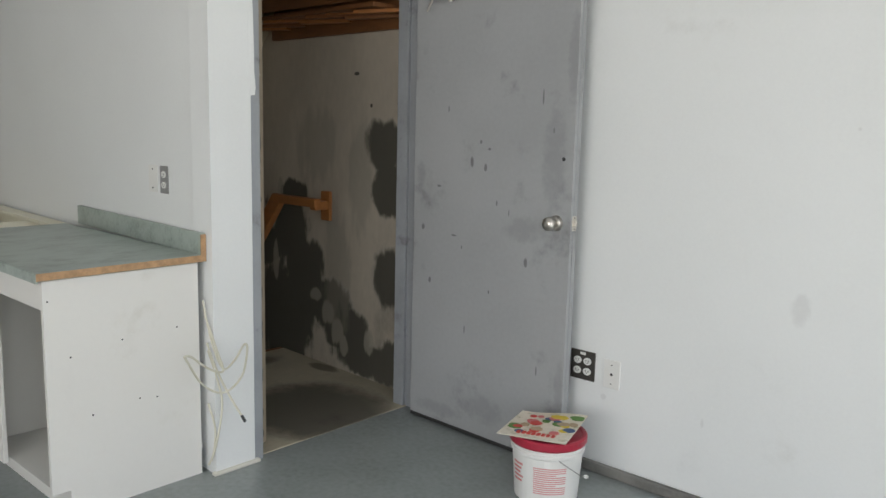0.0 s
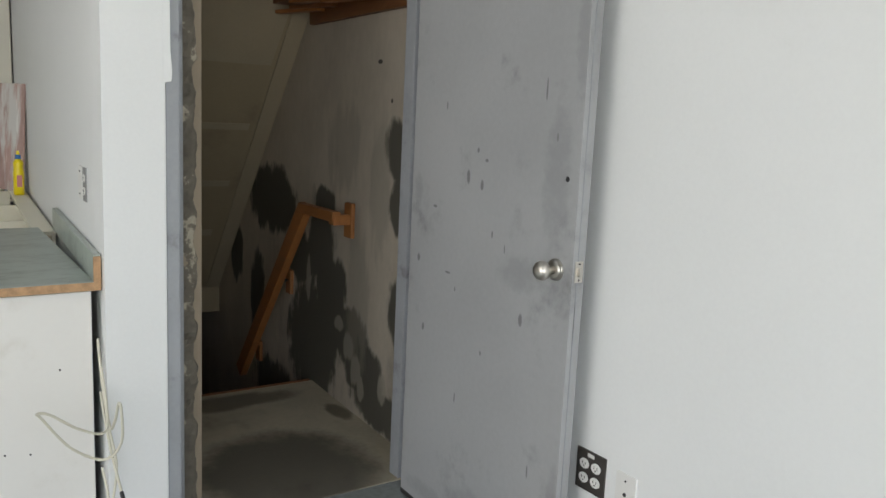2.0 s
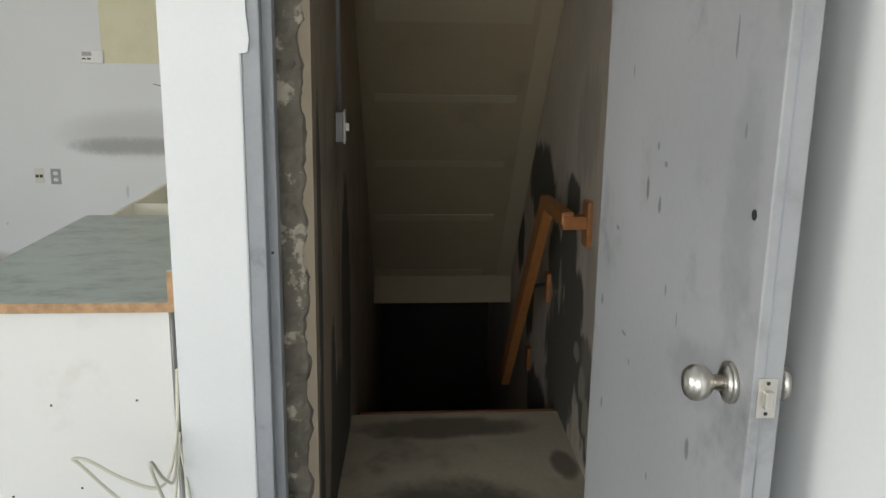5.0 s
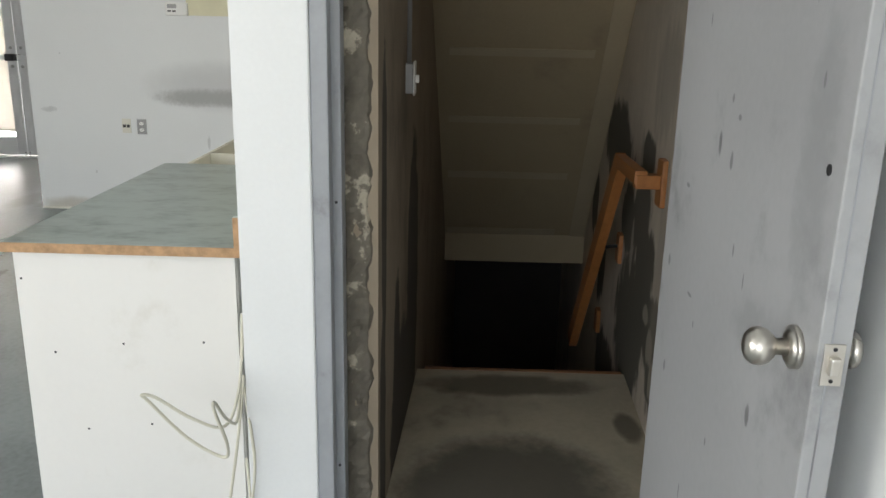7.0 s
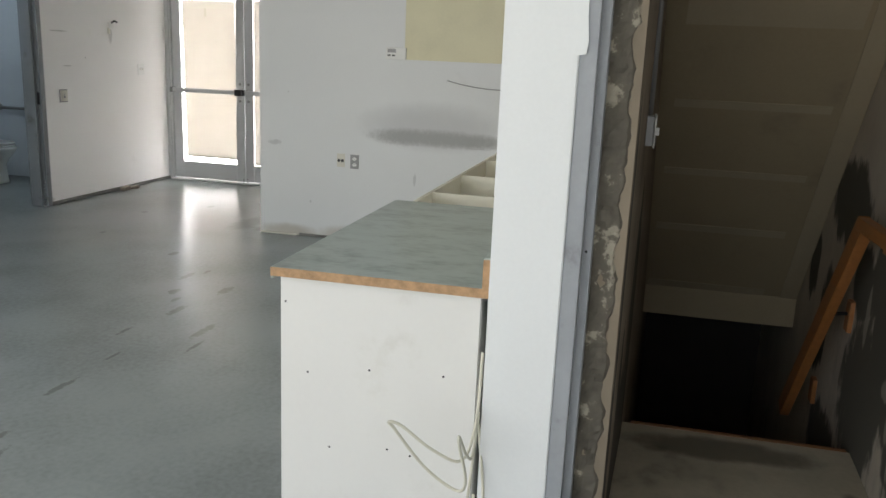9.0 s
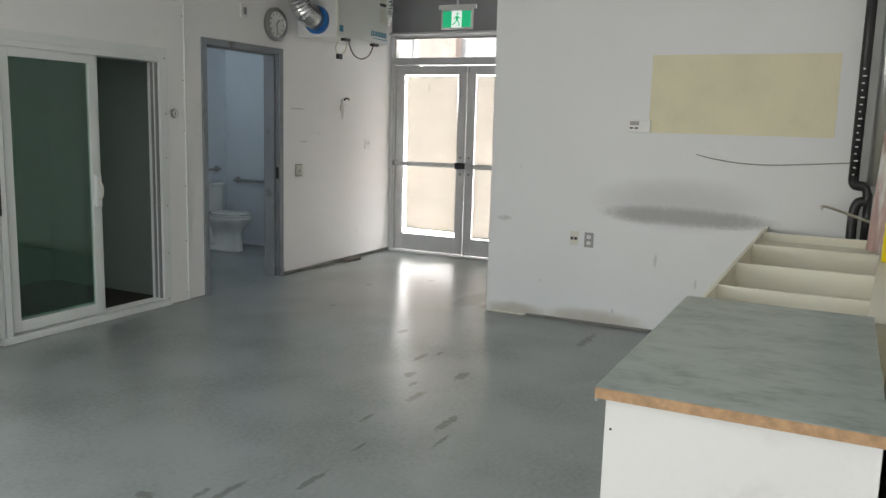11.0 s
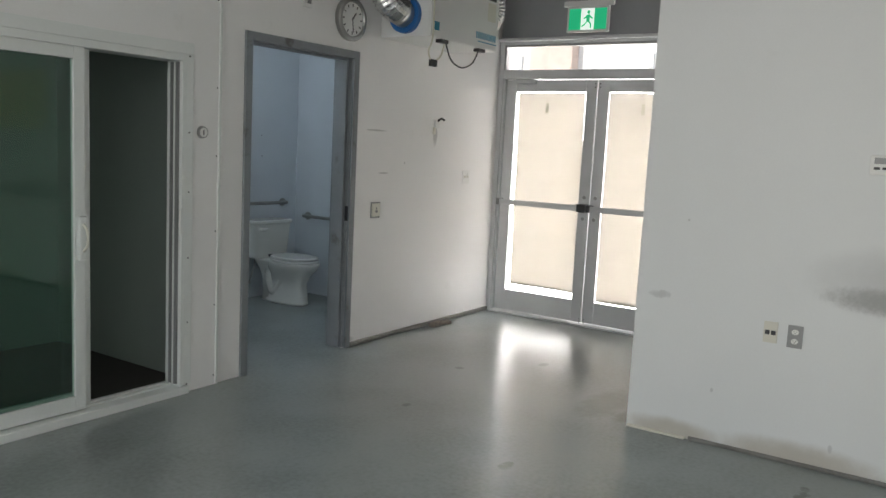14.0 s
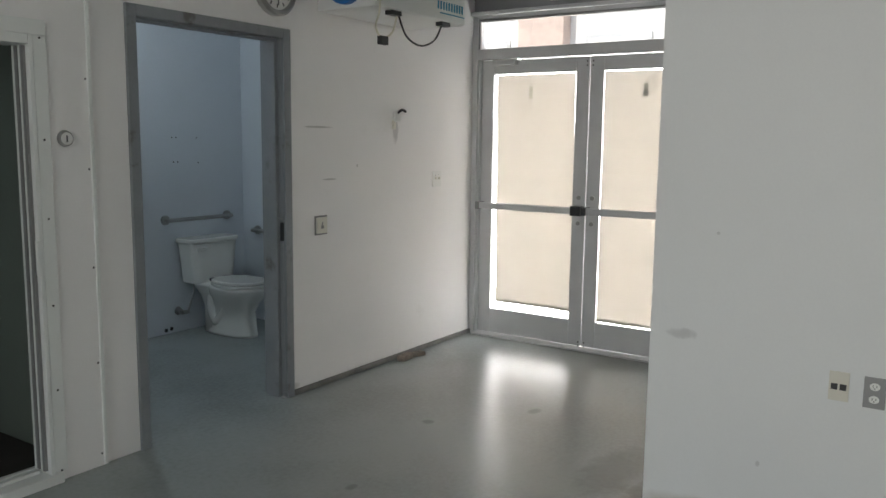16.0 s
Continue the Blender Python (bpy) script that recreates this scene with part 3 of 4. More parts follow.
door = thing("stair_door", "grey painted steel door standing open, scuffed and knocked", "door")
part("leaf", boxes((-2.445, -1.535, 3.02, 3.064, 0.02, 2.07), bevel=0.003), STEEL_DOOR, door)
part("edge_seam", boxes((-1.5365, -1.5335, 3.036, 3.038, 0.02, 2.07)), FRAME, door)
part("sweep", boxes((-2.44, -1.54, 3.018, 3.066, 0.006, 0.022)), GASKET, door, "dark rubber sweep")
knob(door, -1.605, 1.045, 3.02, -1)
knob(door, -1.605, 1.045, 3.064, 0.6)
lp = part("latch_plate", boxes((-1.536, -1.5325, 3.028, 3.056, 1.019, 1.079), bevel=0.001), CHROME, door, "bright latch plate")
part("latch_bolt", boxes((-1.534, -1.522, 3.035, 3.049, 1.036, 1.062), bevel=0.003), CHROME, lp)
part("screw", rods(((-1.5335, 3.042, 1.026), (-1.5315, 3.042, 1.026), 0.003), ((-1.5335, 3.042, 1.072), (-1.5315, 3.042, 1.072), 0.003), seg=8), BLACK, lp)
part("bolt_hole", rods(((-1.583, 3.019, 1.305), (-1.583, 3.0235, 1.305), 0.008)), BLACK, door, "empty dark screw hole")
for z in (0.25, 1.05, 1.85):
    part("hinge", rods(((-2.452, 3.068, z - 0.05), (-2.452, 3.068, z + 0.05), 0.008), seg=12), FRAME, door)
door.matrix_world = pose(-2.418, 3.072, 0, 0, 0, -1.7) @ pose(2.397, -3.064, 0)
closer = part("closer_body", boxes((-2.33, -2.1, 2.965, 3.02, 1.985, 2.04), bevel=0.008), CHROME, door, "silver door closer")
part("closer_arm", rods(((-2.2, 2.985, 1.985), (-2.2, 2.985, 1.965), 0.012), ((-2.31, 2.985, 1.985), (-2.34, 2.98, 1.93), 0.005), seg=10), CHROME, closer)


def plate(x, y, z, w, h, face, material, label, name="outlet", category="outlet"):
    """A cover plate; face is the wall's normal, '+x', '-y' and so on. Returns the thing and a placing matrix."""
    t = thing(name, label, category)
    turn = {"-y": 0, "+x": 90, "+y": 180, "-x": 270}[face]
    m = pose(x, y, z, 0, 0, turn)
    bm = bmesh.new()
    box(bm, -w / 2, w / 2, -0.006, 0.001, -h / 2, h / 2, bevel=0.002)
    bm.transform(m)
    part("plate", bm, material, t)
    return t, m


def socket(t, m, dx, dz, material, r=0.017):
    bm = loft([[(dx + r * math.cos(6.2832 * i / 16), y, dz + 0.82 * r * math.sin(6.2832 * i / 16)) for i in range(16)] for y in (-0.005, -0.009)])
    bm.transform(m)
    s = part("socket", bm, material, t)
    bm = boxes((dx - 0.007, dx - 0.005, -0.0098, -0.008, dz - 0.002, dz + 0.006), (dx + 0.005, dx + 0.007, -0.0098, -0.008, dz - 0.002, dz + 0.006),
               (dx - 0.002, dx + 0.002, -0.0098, -0.008, dz - 0.009, dz - 0.005))
    bm.transform(m)
    part("slots", bm, BLACK, s)


def dot(t, m, dx, dz, r, material=BLACK, name="screw"):
    bm = rods(((dx, -0.005, dz), (dx, -0.0085, dz), r), seg=10)
    bm.transform(m)
    part(name, bm, material, t)


t, m = plate(-1.535, 3.115, 0.445, 0.118, 0.125, "-y", DARKPLATE, "dark plate with four white outlets, low on the wall", "quad_outlet")
for dx in (-0.024, 0.024):
    for dz in (-0.024, 0.02):
        socket(t, m, dx, dz, WHITEPL, 0.019)
bm = boxes((-0.012, 0.014, -0.008, -0.005, 0.045, 0.056))
bm.transform(m)
part("sticker", bm, WHITEPL, t)
t, m = plate(-1.395, 3.115, 0.435, 0.075, 0.12, "-y", WHITEPL, "white blank cover plate low on the wall", "cover_plate", "cover plate")
dot(t, m, 0, 0.04, 0.003), dot(t, m, 0, -0.04, 0.003), dot(t, m, 0, 0, 0.006)
y = ky(-2.92, 1.965)
t, m = plate(-2.9, y, 1.175, 0.065, 0.115, "-y", GREYPLATE, "steel plate with a double outlet above the counter")
socket(t, m, 0, 0.022, WHITEPL), socket(t, m, 0, -0.022, WHITEPL)
t, m = plate(-3.0, ky(-3.0, 1.965), 1.175, 0.07, 0.115, "-y", WHITEPL, "white blank plate above the counter", "cover_plate", "cover plate")
dot(t, m, 0, 0.04, 0.003), dot(t, m, 0, -0.04, 0.003)
t, m = plate(-6.765, 0.085, 0.66, 0.072, 0.115, "+x", GREYPLATE, "steel plate with a white double outlet on the scuffed wall")
socket(t, m, 0, 0.024, WHITEPL), socket(t, m, 0, -0.024, WHITEPL)
t, m = plate(-6.765, -0.033, 0.665, 0.068, 0.11, "+x", IVORY, "ivory phone jack plate with two ports", "phone_jack", "phone jack")
bm = boxes((-0.026, -0.004, -0.012, -0.004, -0.012, 0.01), (0.004, 0.026, -0.012, -0.004, -0.012, 0.01))
bm.transform(m)
part("port", bm, BLACK, t)

th = thing("thermostat", "white wall thermostat with a small grey display", "thermostat")
part("body", boxes((-6.766, -6.738, 0.335, 0.5, 1.492, 1.585), bevel=0.006), WHITEPL, th)
part("display", boxes((-6.739, -6.7365, 0.352, 0.42, 1.545, 1.574)), GREYPLATE, th)
part("button", boxes((-6.739, -6.736, 0.352, 0.378, 1.518, 1.53)), BLACK, th)
part("button", boxes((-6.739, -6.736, 0.388, 0.414, 1.518, 1.53)), BLACK, th)

# bucket with flyer
bx, by, bz = -1.475, 2.79, 0.0
bk = thing("bucket", "white plastic pail with red printing and a wire handle", "bucket")
part("body", loft([ring(bx, by, zz, r, r, 36) for zz, r in ((0.0, 0.117), (0.006, 0.124), (0.19, 0.137), (0.196, 0.144), (0.208, 0.145), (0.212, 0.139), (0.245, 0.141))]), WHITEPL, bk, smooth=False)


def curved_bar(a0, a1, z0, z1, r0, r1, k=6):
    bm = bmesh.new()
    lo = [bm.verts.new((bx + r0 * math.cos(a0 + (a1 - a0) * i / k), by + r0 * math.sin(a0 + (a1 - a0) * i / k), z0)) for i in range(k + 1)]
    hi = [bm.verts.new((bx + r1 * math.cos(a0 + (a1 - a0) * i / k), by + r1 * math.sin(a0 + (a1 - a0) * i / k), z1)) for i in range(k + 1)]
    for i in range(k):
        bm.faces.new((lo[i], lo[i + 1], hi[i + 1], hi[i]))
    return bm


def pail_r(z):
    return 0.1252 + (z - 0.005) / 0.185 * 0.013


look_a = math.atan2(0.2 - by, 0.21 - bx)
for i in range(13):
    z = 0.155 - i * 0.0085
    part("print_line", curved_bar(look_a - 0.36, look_a + 0.6 - (0.3 if i % 5 == 3 else 0), z, z + 0.004, pail_r(z), pail_r(z + 0.004), 8), REDINK, bk)
for i in range(5):
    z = 0.15 - i * 0.017
    part("print_line", curved_bar(look_a - 1.15, look_a - 0.72 - 0.05 * (i % 3), z, z + 0.009, pail_r(z), pail_r(z + 0.009), 6), REDINK, bk)
def round_pail(a, r, z):
    return (bx + r * math.cos(look_a + a), by + r * math.sin(look_a + a), z)


part("handle", tube([round_pail(0.28, 0.146, 0.202), round_pail(0.5, 0.152, 0.178), round_pail(0.95, 0.158, 0.128), round_pail(1.35, 0.158, 0.098)], 0.002, 6), STEEL, bk)
part("handle_grip", rods((round_pail(1.25, 0.158, 0.106), round_pail(1.6, 0.158, 0.082), 0.007), seg=10), WHITEPL, bk)
part("handle_pivot", rods((round_pail(0.28, 0.135, 0.202), round_pail(0.28, 0.15, 0.202), 0.007), seg=10), WHITEPL, bk)
part("lid", loft([ring(bx, by, zz, r, r, 40) for zz, r in ((0.228, 0.148), (0.236, 0.152), (0.256, 0.152), (0.262, 0.147), (0.262, 0.134), (0.257, 0.13))]), RED, bk, "red plastic lid")
fly = thing("flyer", "folded colour grocery flyer lying on the red lid", "flyer")
fm = pose(bx - 0.02, by - 0.01, 0.276, 4, -3, 14)
bm = bmesh.new()
bmesh.ops.create_grid(bm, x_segments=14, y_segments=10, size=0.5, matrix=Matrix.Diagonal((0.28, 0.26, 1, 1)))
for v in bm.verts:
    v.co.z = 0.012 * math.sin(v.co.x * 14) * (0.4 + v.co.y * 3) + 0.003
bmesh.ops.solidify(bm, geom=bm.faces[:], thickness=0.003)
bm.transform(fm)
part("sheet", bm, PAPER, fly)
rr = random.Random(8)
cols = [mat("flyer_ink", c, 0.6, vary=0.2) for c in ((0.5, 0.06, 0.05), (0.1, 0.2, 0.05), (0.6, 0.45, 0.05), (0.06, 0.1, 0.2), (0.4, 0.3, 0.2), (0.5, 0.15, 0.15))]
for i in range(24):
    u, v = rr.uniform(-0.13, 0.13), rr.uniform(-0.085, 0.085)
    w = rr.uniform(0.015, 0.035)
    zc = 0.012 * math.sin(u * 14) * (0.4 + v * 3) + 0.003
    q = loft([[(u + w * math.cos(6.28 * k / 9) * rr.uniform(0.7, 1), v + 0.6 * w * math.sin(6.28 * k / 9), zc + d) for k in range(9)] for d in (0.001, 0.0045)])
    q.transform(fm)
    part("print_patch", q, cols[i % 6], fly)
for i in range(8):
    q = boxes((-0.07 + i * 0.02, -0.056 + i * 0.02, -0.1, -0.08, 0.0, 0.0065))
    q.transform(fm)
    part("heading_bar", q, cols[0], fly)

# coax cable hanging out of the gap beside the counter
cb = thing("coax_cable", "loose ivory coax cable hanging beside the counter", "cable")
part("cord", tube([(-2.57, 1.95, 0.72), (-2.54, 1.952, 0.62), (-2.5, 1.955, 0.53), (-2.443, 1.958, 0.467), (-2.36, 1.955, 0.52), (-2.29, 1.951, 0.597), (-2.275, 1.955, 0.58), (-2.33, 1.965, 0.46), (-2.4, 1.929, 0.387),
                   (-2.4, 1.84, 0.44), (-2.37, 1.76, 0.555), (-2.362, 1.748, 0.575), (-2.37, 1.78, 0.565), (-2.39, 1.86, 0.5), (-2.41, 1.935, 0.47), (-2.48, 1.955, 0.53), (-2.56, 1.952, 0.66)], 0.0042, 8), CABLE, cb)
part("cord", tube([(-2.55, 1.952, 0.55), (-2.5, 1.954, 0.47), (-2.42, 1.958, 0.38), (-2.33, 1.963, 0.305)], 0.0042, 8), CABLE, cb)
part("plug", rods(((-2.33, 1.963, 0.305), (-2.31, 1.965, 0.285), 0.006), seg=10), BLACK, cb)
part("cord", tube([(-2.545, 1.953, 0.52), (-2.515, 1.975, 0.4), (-2.5, 1.985, 0.3), (-2.51, 1.965, 0.15), (-2.535, 1.952, 0.06)], 0.0042, 8), CABLE, cb)
part("cord", tube([(-2.545, 1.95, 0.3), (-2.52, 1.963, 0.2), (-2.525, 1.958, 0.1), (-2.55, 1.95, 0.04)], 0.0042, 8), CABLE, cb)

# ---- counter ----
cab = thing("base_cabinet", "white melamine base cabinet, open front with a door missing", "cabinet")
bm = loft([[(x, 1.345, 0.1), (x, 1.345, 0.872), (x, 1.935, 0.872), (x, 1.935, 0.0), (x, 1.41, 0.0), (x, 1.41, 0.1)] for x in (-2.578, -2.596)])
part("end_panel", bm, LAMINATE, cab)
part("side_panel", boxes((-3.8, -3.782, 1.345, 1.95, 0.0, 0.872)), LAMINATE, cab)
part("divider", boxes((-3.225, -3.207, 1.36, 1.95, 0.1, 0.8)), LAMINATE, cab)
part("bottom", boxes((-3.782, -2.596, 1.35, 1.95, 0.1, 0.118)), LAMINATE, cab)
part("back", boxes((-3.782, -2.596, 1.93, 1.936, 0.118, 0.872)), LAMINATE, cab)
part("top_rail", boxes((-3.782, -2.596, 1.345, 1.363, 0.77, 0.872)), LAMINATE, cab)
part("toe_kick", boxes((-3.782, -2.596, 1.41, 1.425, 0.0, 0.1)), LAMINATE, cab)
part("cabinet_door", boxes((-3.781, -2.98, 1.325, 1.343, 0.1, 0.77), bevel=0.002), LAMINATE, cab)
part("hinge", boxes((-2.612, -2.597, 1.37, 1.4, 0.15, 0.19), bevel=0.004), CHROME, cab)
hb = bmesh.new()
for y, z in ((1.36, 0.8), (1.43, 0.59), (1.62, 0.62), (1.84, 0.63), (1.68, 0.38), (1.75, 0.37), (1.5, 0.36)):
    rod(hb, (-2.5775, y, z), (-2.5795, y, z), 0.0035, seg=8)
part("screw_hole", hb, BLACK, cab)["kind"] = "stuff"
top = thing("worktop", "green mottled laminate worktop with raw chipboard end", "worktop")
part("slab", boxes((-3.8, -2.562, 1.328, 1.944, 0.878, 0.905)), GREEN_TOP, top)
part("raw_edge", boxes((-2.562, -2.558, 1.322, 1.962, 0.878, 0.9035), (-2.562, -2.5575, 1.94, 1.962, 0.90, 0.985)), CHIPBOARD, top, "raw chipboard edge")
part("front_edge", boxes((-3.8, -2.562, 1.32, 1.3285, 0.868, 0.9045), bevel=0.003), GREEN_TOP, top)
bs = skew(boxes((-3.8, -2.562, 1.94, 1.962, 0.9, 0.99), bevel=0.003), -2.562)
part("backsplash", bs, GREEN_TOP, top)
oc = thing("open_sink_base", "topless base cabinets with cream lining beside the worktop", "cabinet")
part("front_panel", boxes((-6.76, -3.802, 1.345, 1.363, 0.0, 0.87)), CREAM, oc)
part("back_panel", skew(boxes((-6.76, -3.802, 1.935, 1.95, 0.0, 0.88)), -2.52), CREAM, oc)
part("bottom", boxes((-6.76, -3.802, 1.363, 2.03, 0.58, 0.598)), CREAM, oc)
for x in (-4.3, -4.97, -5.75, -6.4):
    part("divider", boxes((x - 0.009, x + 0.009, 1.363, 2.03, 0.598, 0.868)), CREAM, oc)
part("rear_rail", skew(boxes((-6.76, -3.802, 1.86, 1.94, 0.868, 0.885)), -2.52), CREAM, oc)
part("deck", boxes((-6.74, -5.75, 1.363, 2.05, 0.80, 0.815)), CREAM, oc)

bt = thing("dish_soap_bottle", "yellow plastic detergent bottle with a dark cap", "bottle")
bxx, byy, b0 = -5.35, ky(-5.35, 1.9), 0.886
part("bottle_body", loft([ring(bxx, byy, b0 + z, r, r * 0.75, 20) for z, r in ((0, 0.036), (0.01, 0.04), (0.13, 0.04), (0.16, 0.034), (0.19, 0.038), (0.205, 0.03), (0.215, 0.014))]), BOTTLE, bt, smooth=True)
part("cap", loft([ring(bxx, byy, b0 + z, r, r, 16) for z, r in ((0.215, 0.017), (0.24, 0.015))]), BLUE, bt, "dark blue cap")
part("nozzle", loft([ring(bxx, byy, b0 + z, r, r, 12) for z, r in ((0.24, 0.01), (0.262, 0.006))]), BOTTLE, bt)
part("label_patch", boxes((bxx + 0.0385, bxx + 0.0405, byy - 0.014, byy + 0.014, b0 + 0.05, b0 + 0.12)), REDINK, bt)
bd = thing("leaning_board", "reddish wrapped panel leaning against the kitchen wall", "panel")
q = boxes((-0.06, 0.25, -0.012, 0.0, 0, 0.66), bevel=0.003)
q.transform(pose(-5.727, 1.985, 0.886, -3, 0, 24))
part("panel", q, mat("reddish_wrap", (0.46, 0.31, 0.28), 0.25, vary=0.3, scale=5, dirt=(0.68, 0.66, 0.64), dirt_amount=0.5, stretch=(3, 1, 0.6)), bd)
fa = thing("faucet", "thin chrome faucet pipe over the sink base", "faucet")
part("spout", tube([(-6.35, 2.04, 0.885), (-6.35, 2.03, 0.96), (-6.3, 1.95, 1.0), (-6.2, 1.72, 1.08), (-6.19, 1.7, 1.06)], 0.009, 10), CHROME, fa, smooth=True)

pb = thing("black_drain_pipe", "black plastic drain pipe with a trap and white marks", "pipe")
part("riser", rods(((-6.66, 1.86, 1.22), (-6.66, 1.86, 3.08), 0.032)), BLACK, pb, smooth=True)
part("trap", tube([(-6.66, 1.86, 1.26), (-6.66, 1.87, 1.2), (-6.66, 1.94, 1.18), (-6.66, 1.95, 1.1), (-6.66, 1.9, 1.08), (-6.66, 1.88, 1.0), (-6.66, 1.88, 0.82)], 0.032, 14), BLACK, pb, smooth=True)
part("tail", rods(((-6.66, 1.965, 0.82), (-6.66, 1.965, 1.15), 0.032)), BLACK, pb, smooth=True)
mk = bmesh.new()
for i in range(16):
    box(mk, -6.631, -6.6265, 1.85, 1.862 + 0.006 * (i % 3), 1.26 + i * 0.045, 1.268 + i * 0.045)
part("marking", mk, WHITEPL, pb, "small white printed marks")["kind"] = "stuff"
sp = thing("metal_vent_pipe", "bright galvanised vent pipe in the corner", "pipe")
part("pipe", rods(((-6.66, 1.995, 1.2), (-6.66, 1.995, 3.08), 0.058), seg=24), mat("galvanised_steel", (0.6, 0.6, 0.6), 0.3, 0.9, vary=0.08), sp, smooth=True)
part("reducer", rods(((-6.66, 2.01, 1.12), (-6.66, 2.01, 1.2), 0.035, 0.058), ((-6.66, 2.01, 0.8), (-6.66, 2.01, 1.14), 0.04)), GREYPLATE, sp)
wp = thing("wrapped_post", "pale post wrapped in clear plastic and tape", "post")
part("post", boxes((-6.755, -6.62, 2.06, 2.16, 0.8, 3.08), bevel=0.01), IVORY, wp)
part("tape", boxes((-6.757, -6.617, 2.055, 2.162, 1.2, 1.33), bevel=0.006), WHITEPL, wp)
wc = thing("wall_cable", "thin grey cable drooping along the scuffed wall", "cable")
part("cord", tube([(-6.757, 0.838, 1.35), (-6.757, 0.95, 1.325), (-6.757, 1.15, 1.3), (-6.757, 1.4, 1.3), (-6.757, 1.84, 1.335)], 0.004, 8), GREYPLATE, wc)

# ---- stairwell things ----
hr = thing("handrail", "orange varnished wooden handrail on wall brackets", "handrail")
q = bmesh.new()
box(q, 0, 1.45, -0.022, 0.022, -0.045, 0.045, bevel=0.006)
q.transform(Matrix.Translation((-3.74, 3.172, 0.97)) @ Matrix.Rotation(radians(180), 4, "Z") @ Matrix.Rotation(radians(51), 4, "Y"))
part("rail", q, WOOD, hr)
part("return", boxes((-3.76, -3.365, 3.145, 3.19, 0.945, 0.995), bevel=0.005), WOOD, hr)
part("end_piece", boxes((-3.415, -3.36, 3.15, 3.245, 0.93, 0.98), bevel=0.005), WOOD, hr)
part("wall_block", boxes((-3.425, -3.345, 3.235, 3.265, 0.865, 1.035), bevel=0.008), WOOD, hr)
part("wall_block", boxes((-4.22, -4.15, 3.275, 3.305, 0.42, 0.56), bevel=0.008), WOOD, hr)
part("bracket", tube([(-4.185, 3.28, 0.5), (-4.185, 3.22, 0.49), (-4.17, 3.185, 0.44)], 0.008, 8), BLACK, hr)
part("wall_block", boxes((-4.75, -4.68, 3.3, 3.335, -0.13, 0.0), bevel=0.008), WOOD, hr)
rk = thing("wooden_rack", "brown wooden slat rack high on the stair wall", "rack")
part("back_board", boxes((-3.9, -2.72, 3.315, 3.35, 1.9, 2.12), bevel=0.004), DARKWOOD, rk)
part("front_board", boxes((-3.9, -2.72, 3.1, 3.12, 2.02, 2.09), bevel=0.004), DARKWOOD, rk)
for i in range(9):
    x = -3.92 + i * 0.135
    q = boxes((-0.16, 0.16, -0.025, 0.025, -0.009, 0.009), bevel=0.003)
    q.transform(pose(x + 0.1, 3.23 + 0.03 * math.sin(i * 2.1), 1.955 + 0.012 * i % 0.04, 0, 0, 20))
    part("slat", q, DARKWOOD if i % 2 else WOOD, rk)
part("shelf", boxes((-3.9, -2.72, 3.12, 3.35, 1.985, 2.005)), DARKWOOD, rk)
rk.matrix_world = pose(-2.66, 3.222, 0, 0, 0, -2.86) @ pose(2.66, -3.35, 0)
ss = thing("stair_switch", "grey steel switch box with conduit on the stair wall", "switch")
sy = ky(-3.33, 2.30) - 0.012
part("box", boxes((-3.375, -3.285, sy - 0.01, sy + 0.035, 1.25, 1.35), bevel=0.004), GREYPLATE, ss)
part("cover", boxes((-3.383, -3.277, sy + 0.035, sy + 0.041, 1.244, 1.356), bevel=0.003), WHITEPL, ss)
part("toggle", boxes((-3.34, -3.32, sy + 0.04, sy + 0.053, 1.285, 1.31)), WHITEPL, ss)
part("conduit", rods(((-3.33, sy + 0.018, 1.34), (-3.33, sy + 0.018, 2.6), 0.009)), GREYPLATE, ss, smooth=True)

# ---- glazed booth ----
def sash(parent_name, label, x0, x1, z0, z1, y, w, pane, category, depth=0.035):
    """A framed pane with stiles, rails and glass, between x0 and x1."""
    t = thing(parent_name, label, category)
    part("stile", boxes((x0, x0 + w, y - depth, y, z0, z1), bevel=0.003), VINYL, t)
    part("stile", boxes((x1 - w, x1, y - depth, y, z0, z1), bevel=0.003), VINYL, t)
    part("top_rail", boxes((x0 + w, x1 - w, y - depth, y, z1 - w, z1), bevel=0.003), VINYL, t)
    part("bottom_rail", boxes((x0 + w, x1 - w, y - depth, y, z0, z0 + w * 1.3), bevel=0.003), VINYL, t)
    g = part("pane", boxes((x0 + w, x1 - w, y - depth / 2 - 0.003, y - depth / 2 + 0.003, z0 + w * 1.3, z1 - w)), pane, t)
    g.visible_shadow = False
    return t


sf = thing("sliding_door_frame", "white vinyl frame of the sliding door with tracks", "door frame", kind="structure")
part("jamb", boxes((-5.468, -5.45, -3.14, -3.005, 0.02, 1.965), (-5.45, -5.438, -3.07, -3.055, 0.05, 1.925), (-5.45, -5.438, -3.115, -3.1, 0.05, 1.925), bevel=0.002), VINYL, sf)
part("jamb", boxes((-4.115, -4.072, -3.17, -3.005, 0.02, 1.965), bevel=0.003), VINYL, sf)
part("head", boxes((-5.449, -4.115, -3.17, -3.005, 1.925, 1.965), bevel=0.003), VINYL, sf)
part("sill", boxes((-5.5, -4.03, -3.17, -2.985, 0.0, 0.045), (-5.43, -4.115, -3.075, -3.06, 0.045, 0.06), (-5.43, -4.115, -3.12, -3.105, 0.045, 0.06), bevel=0.004), VINYL, sf, "white sill with metal tracks")
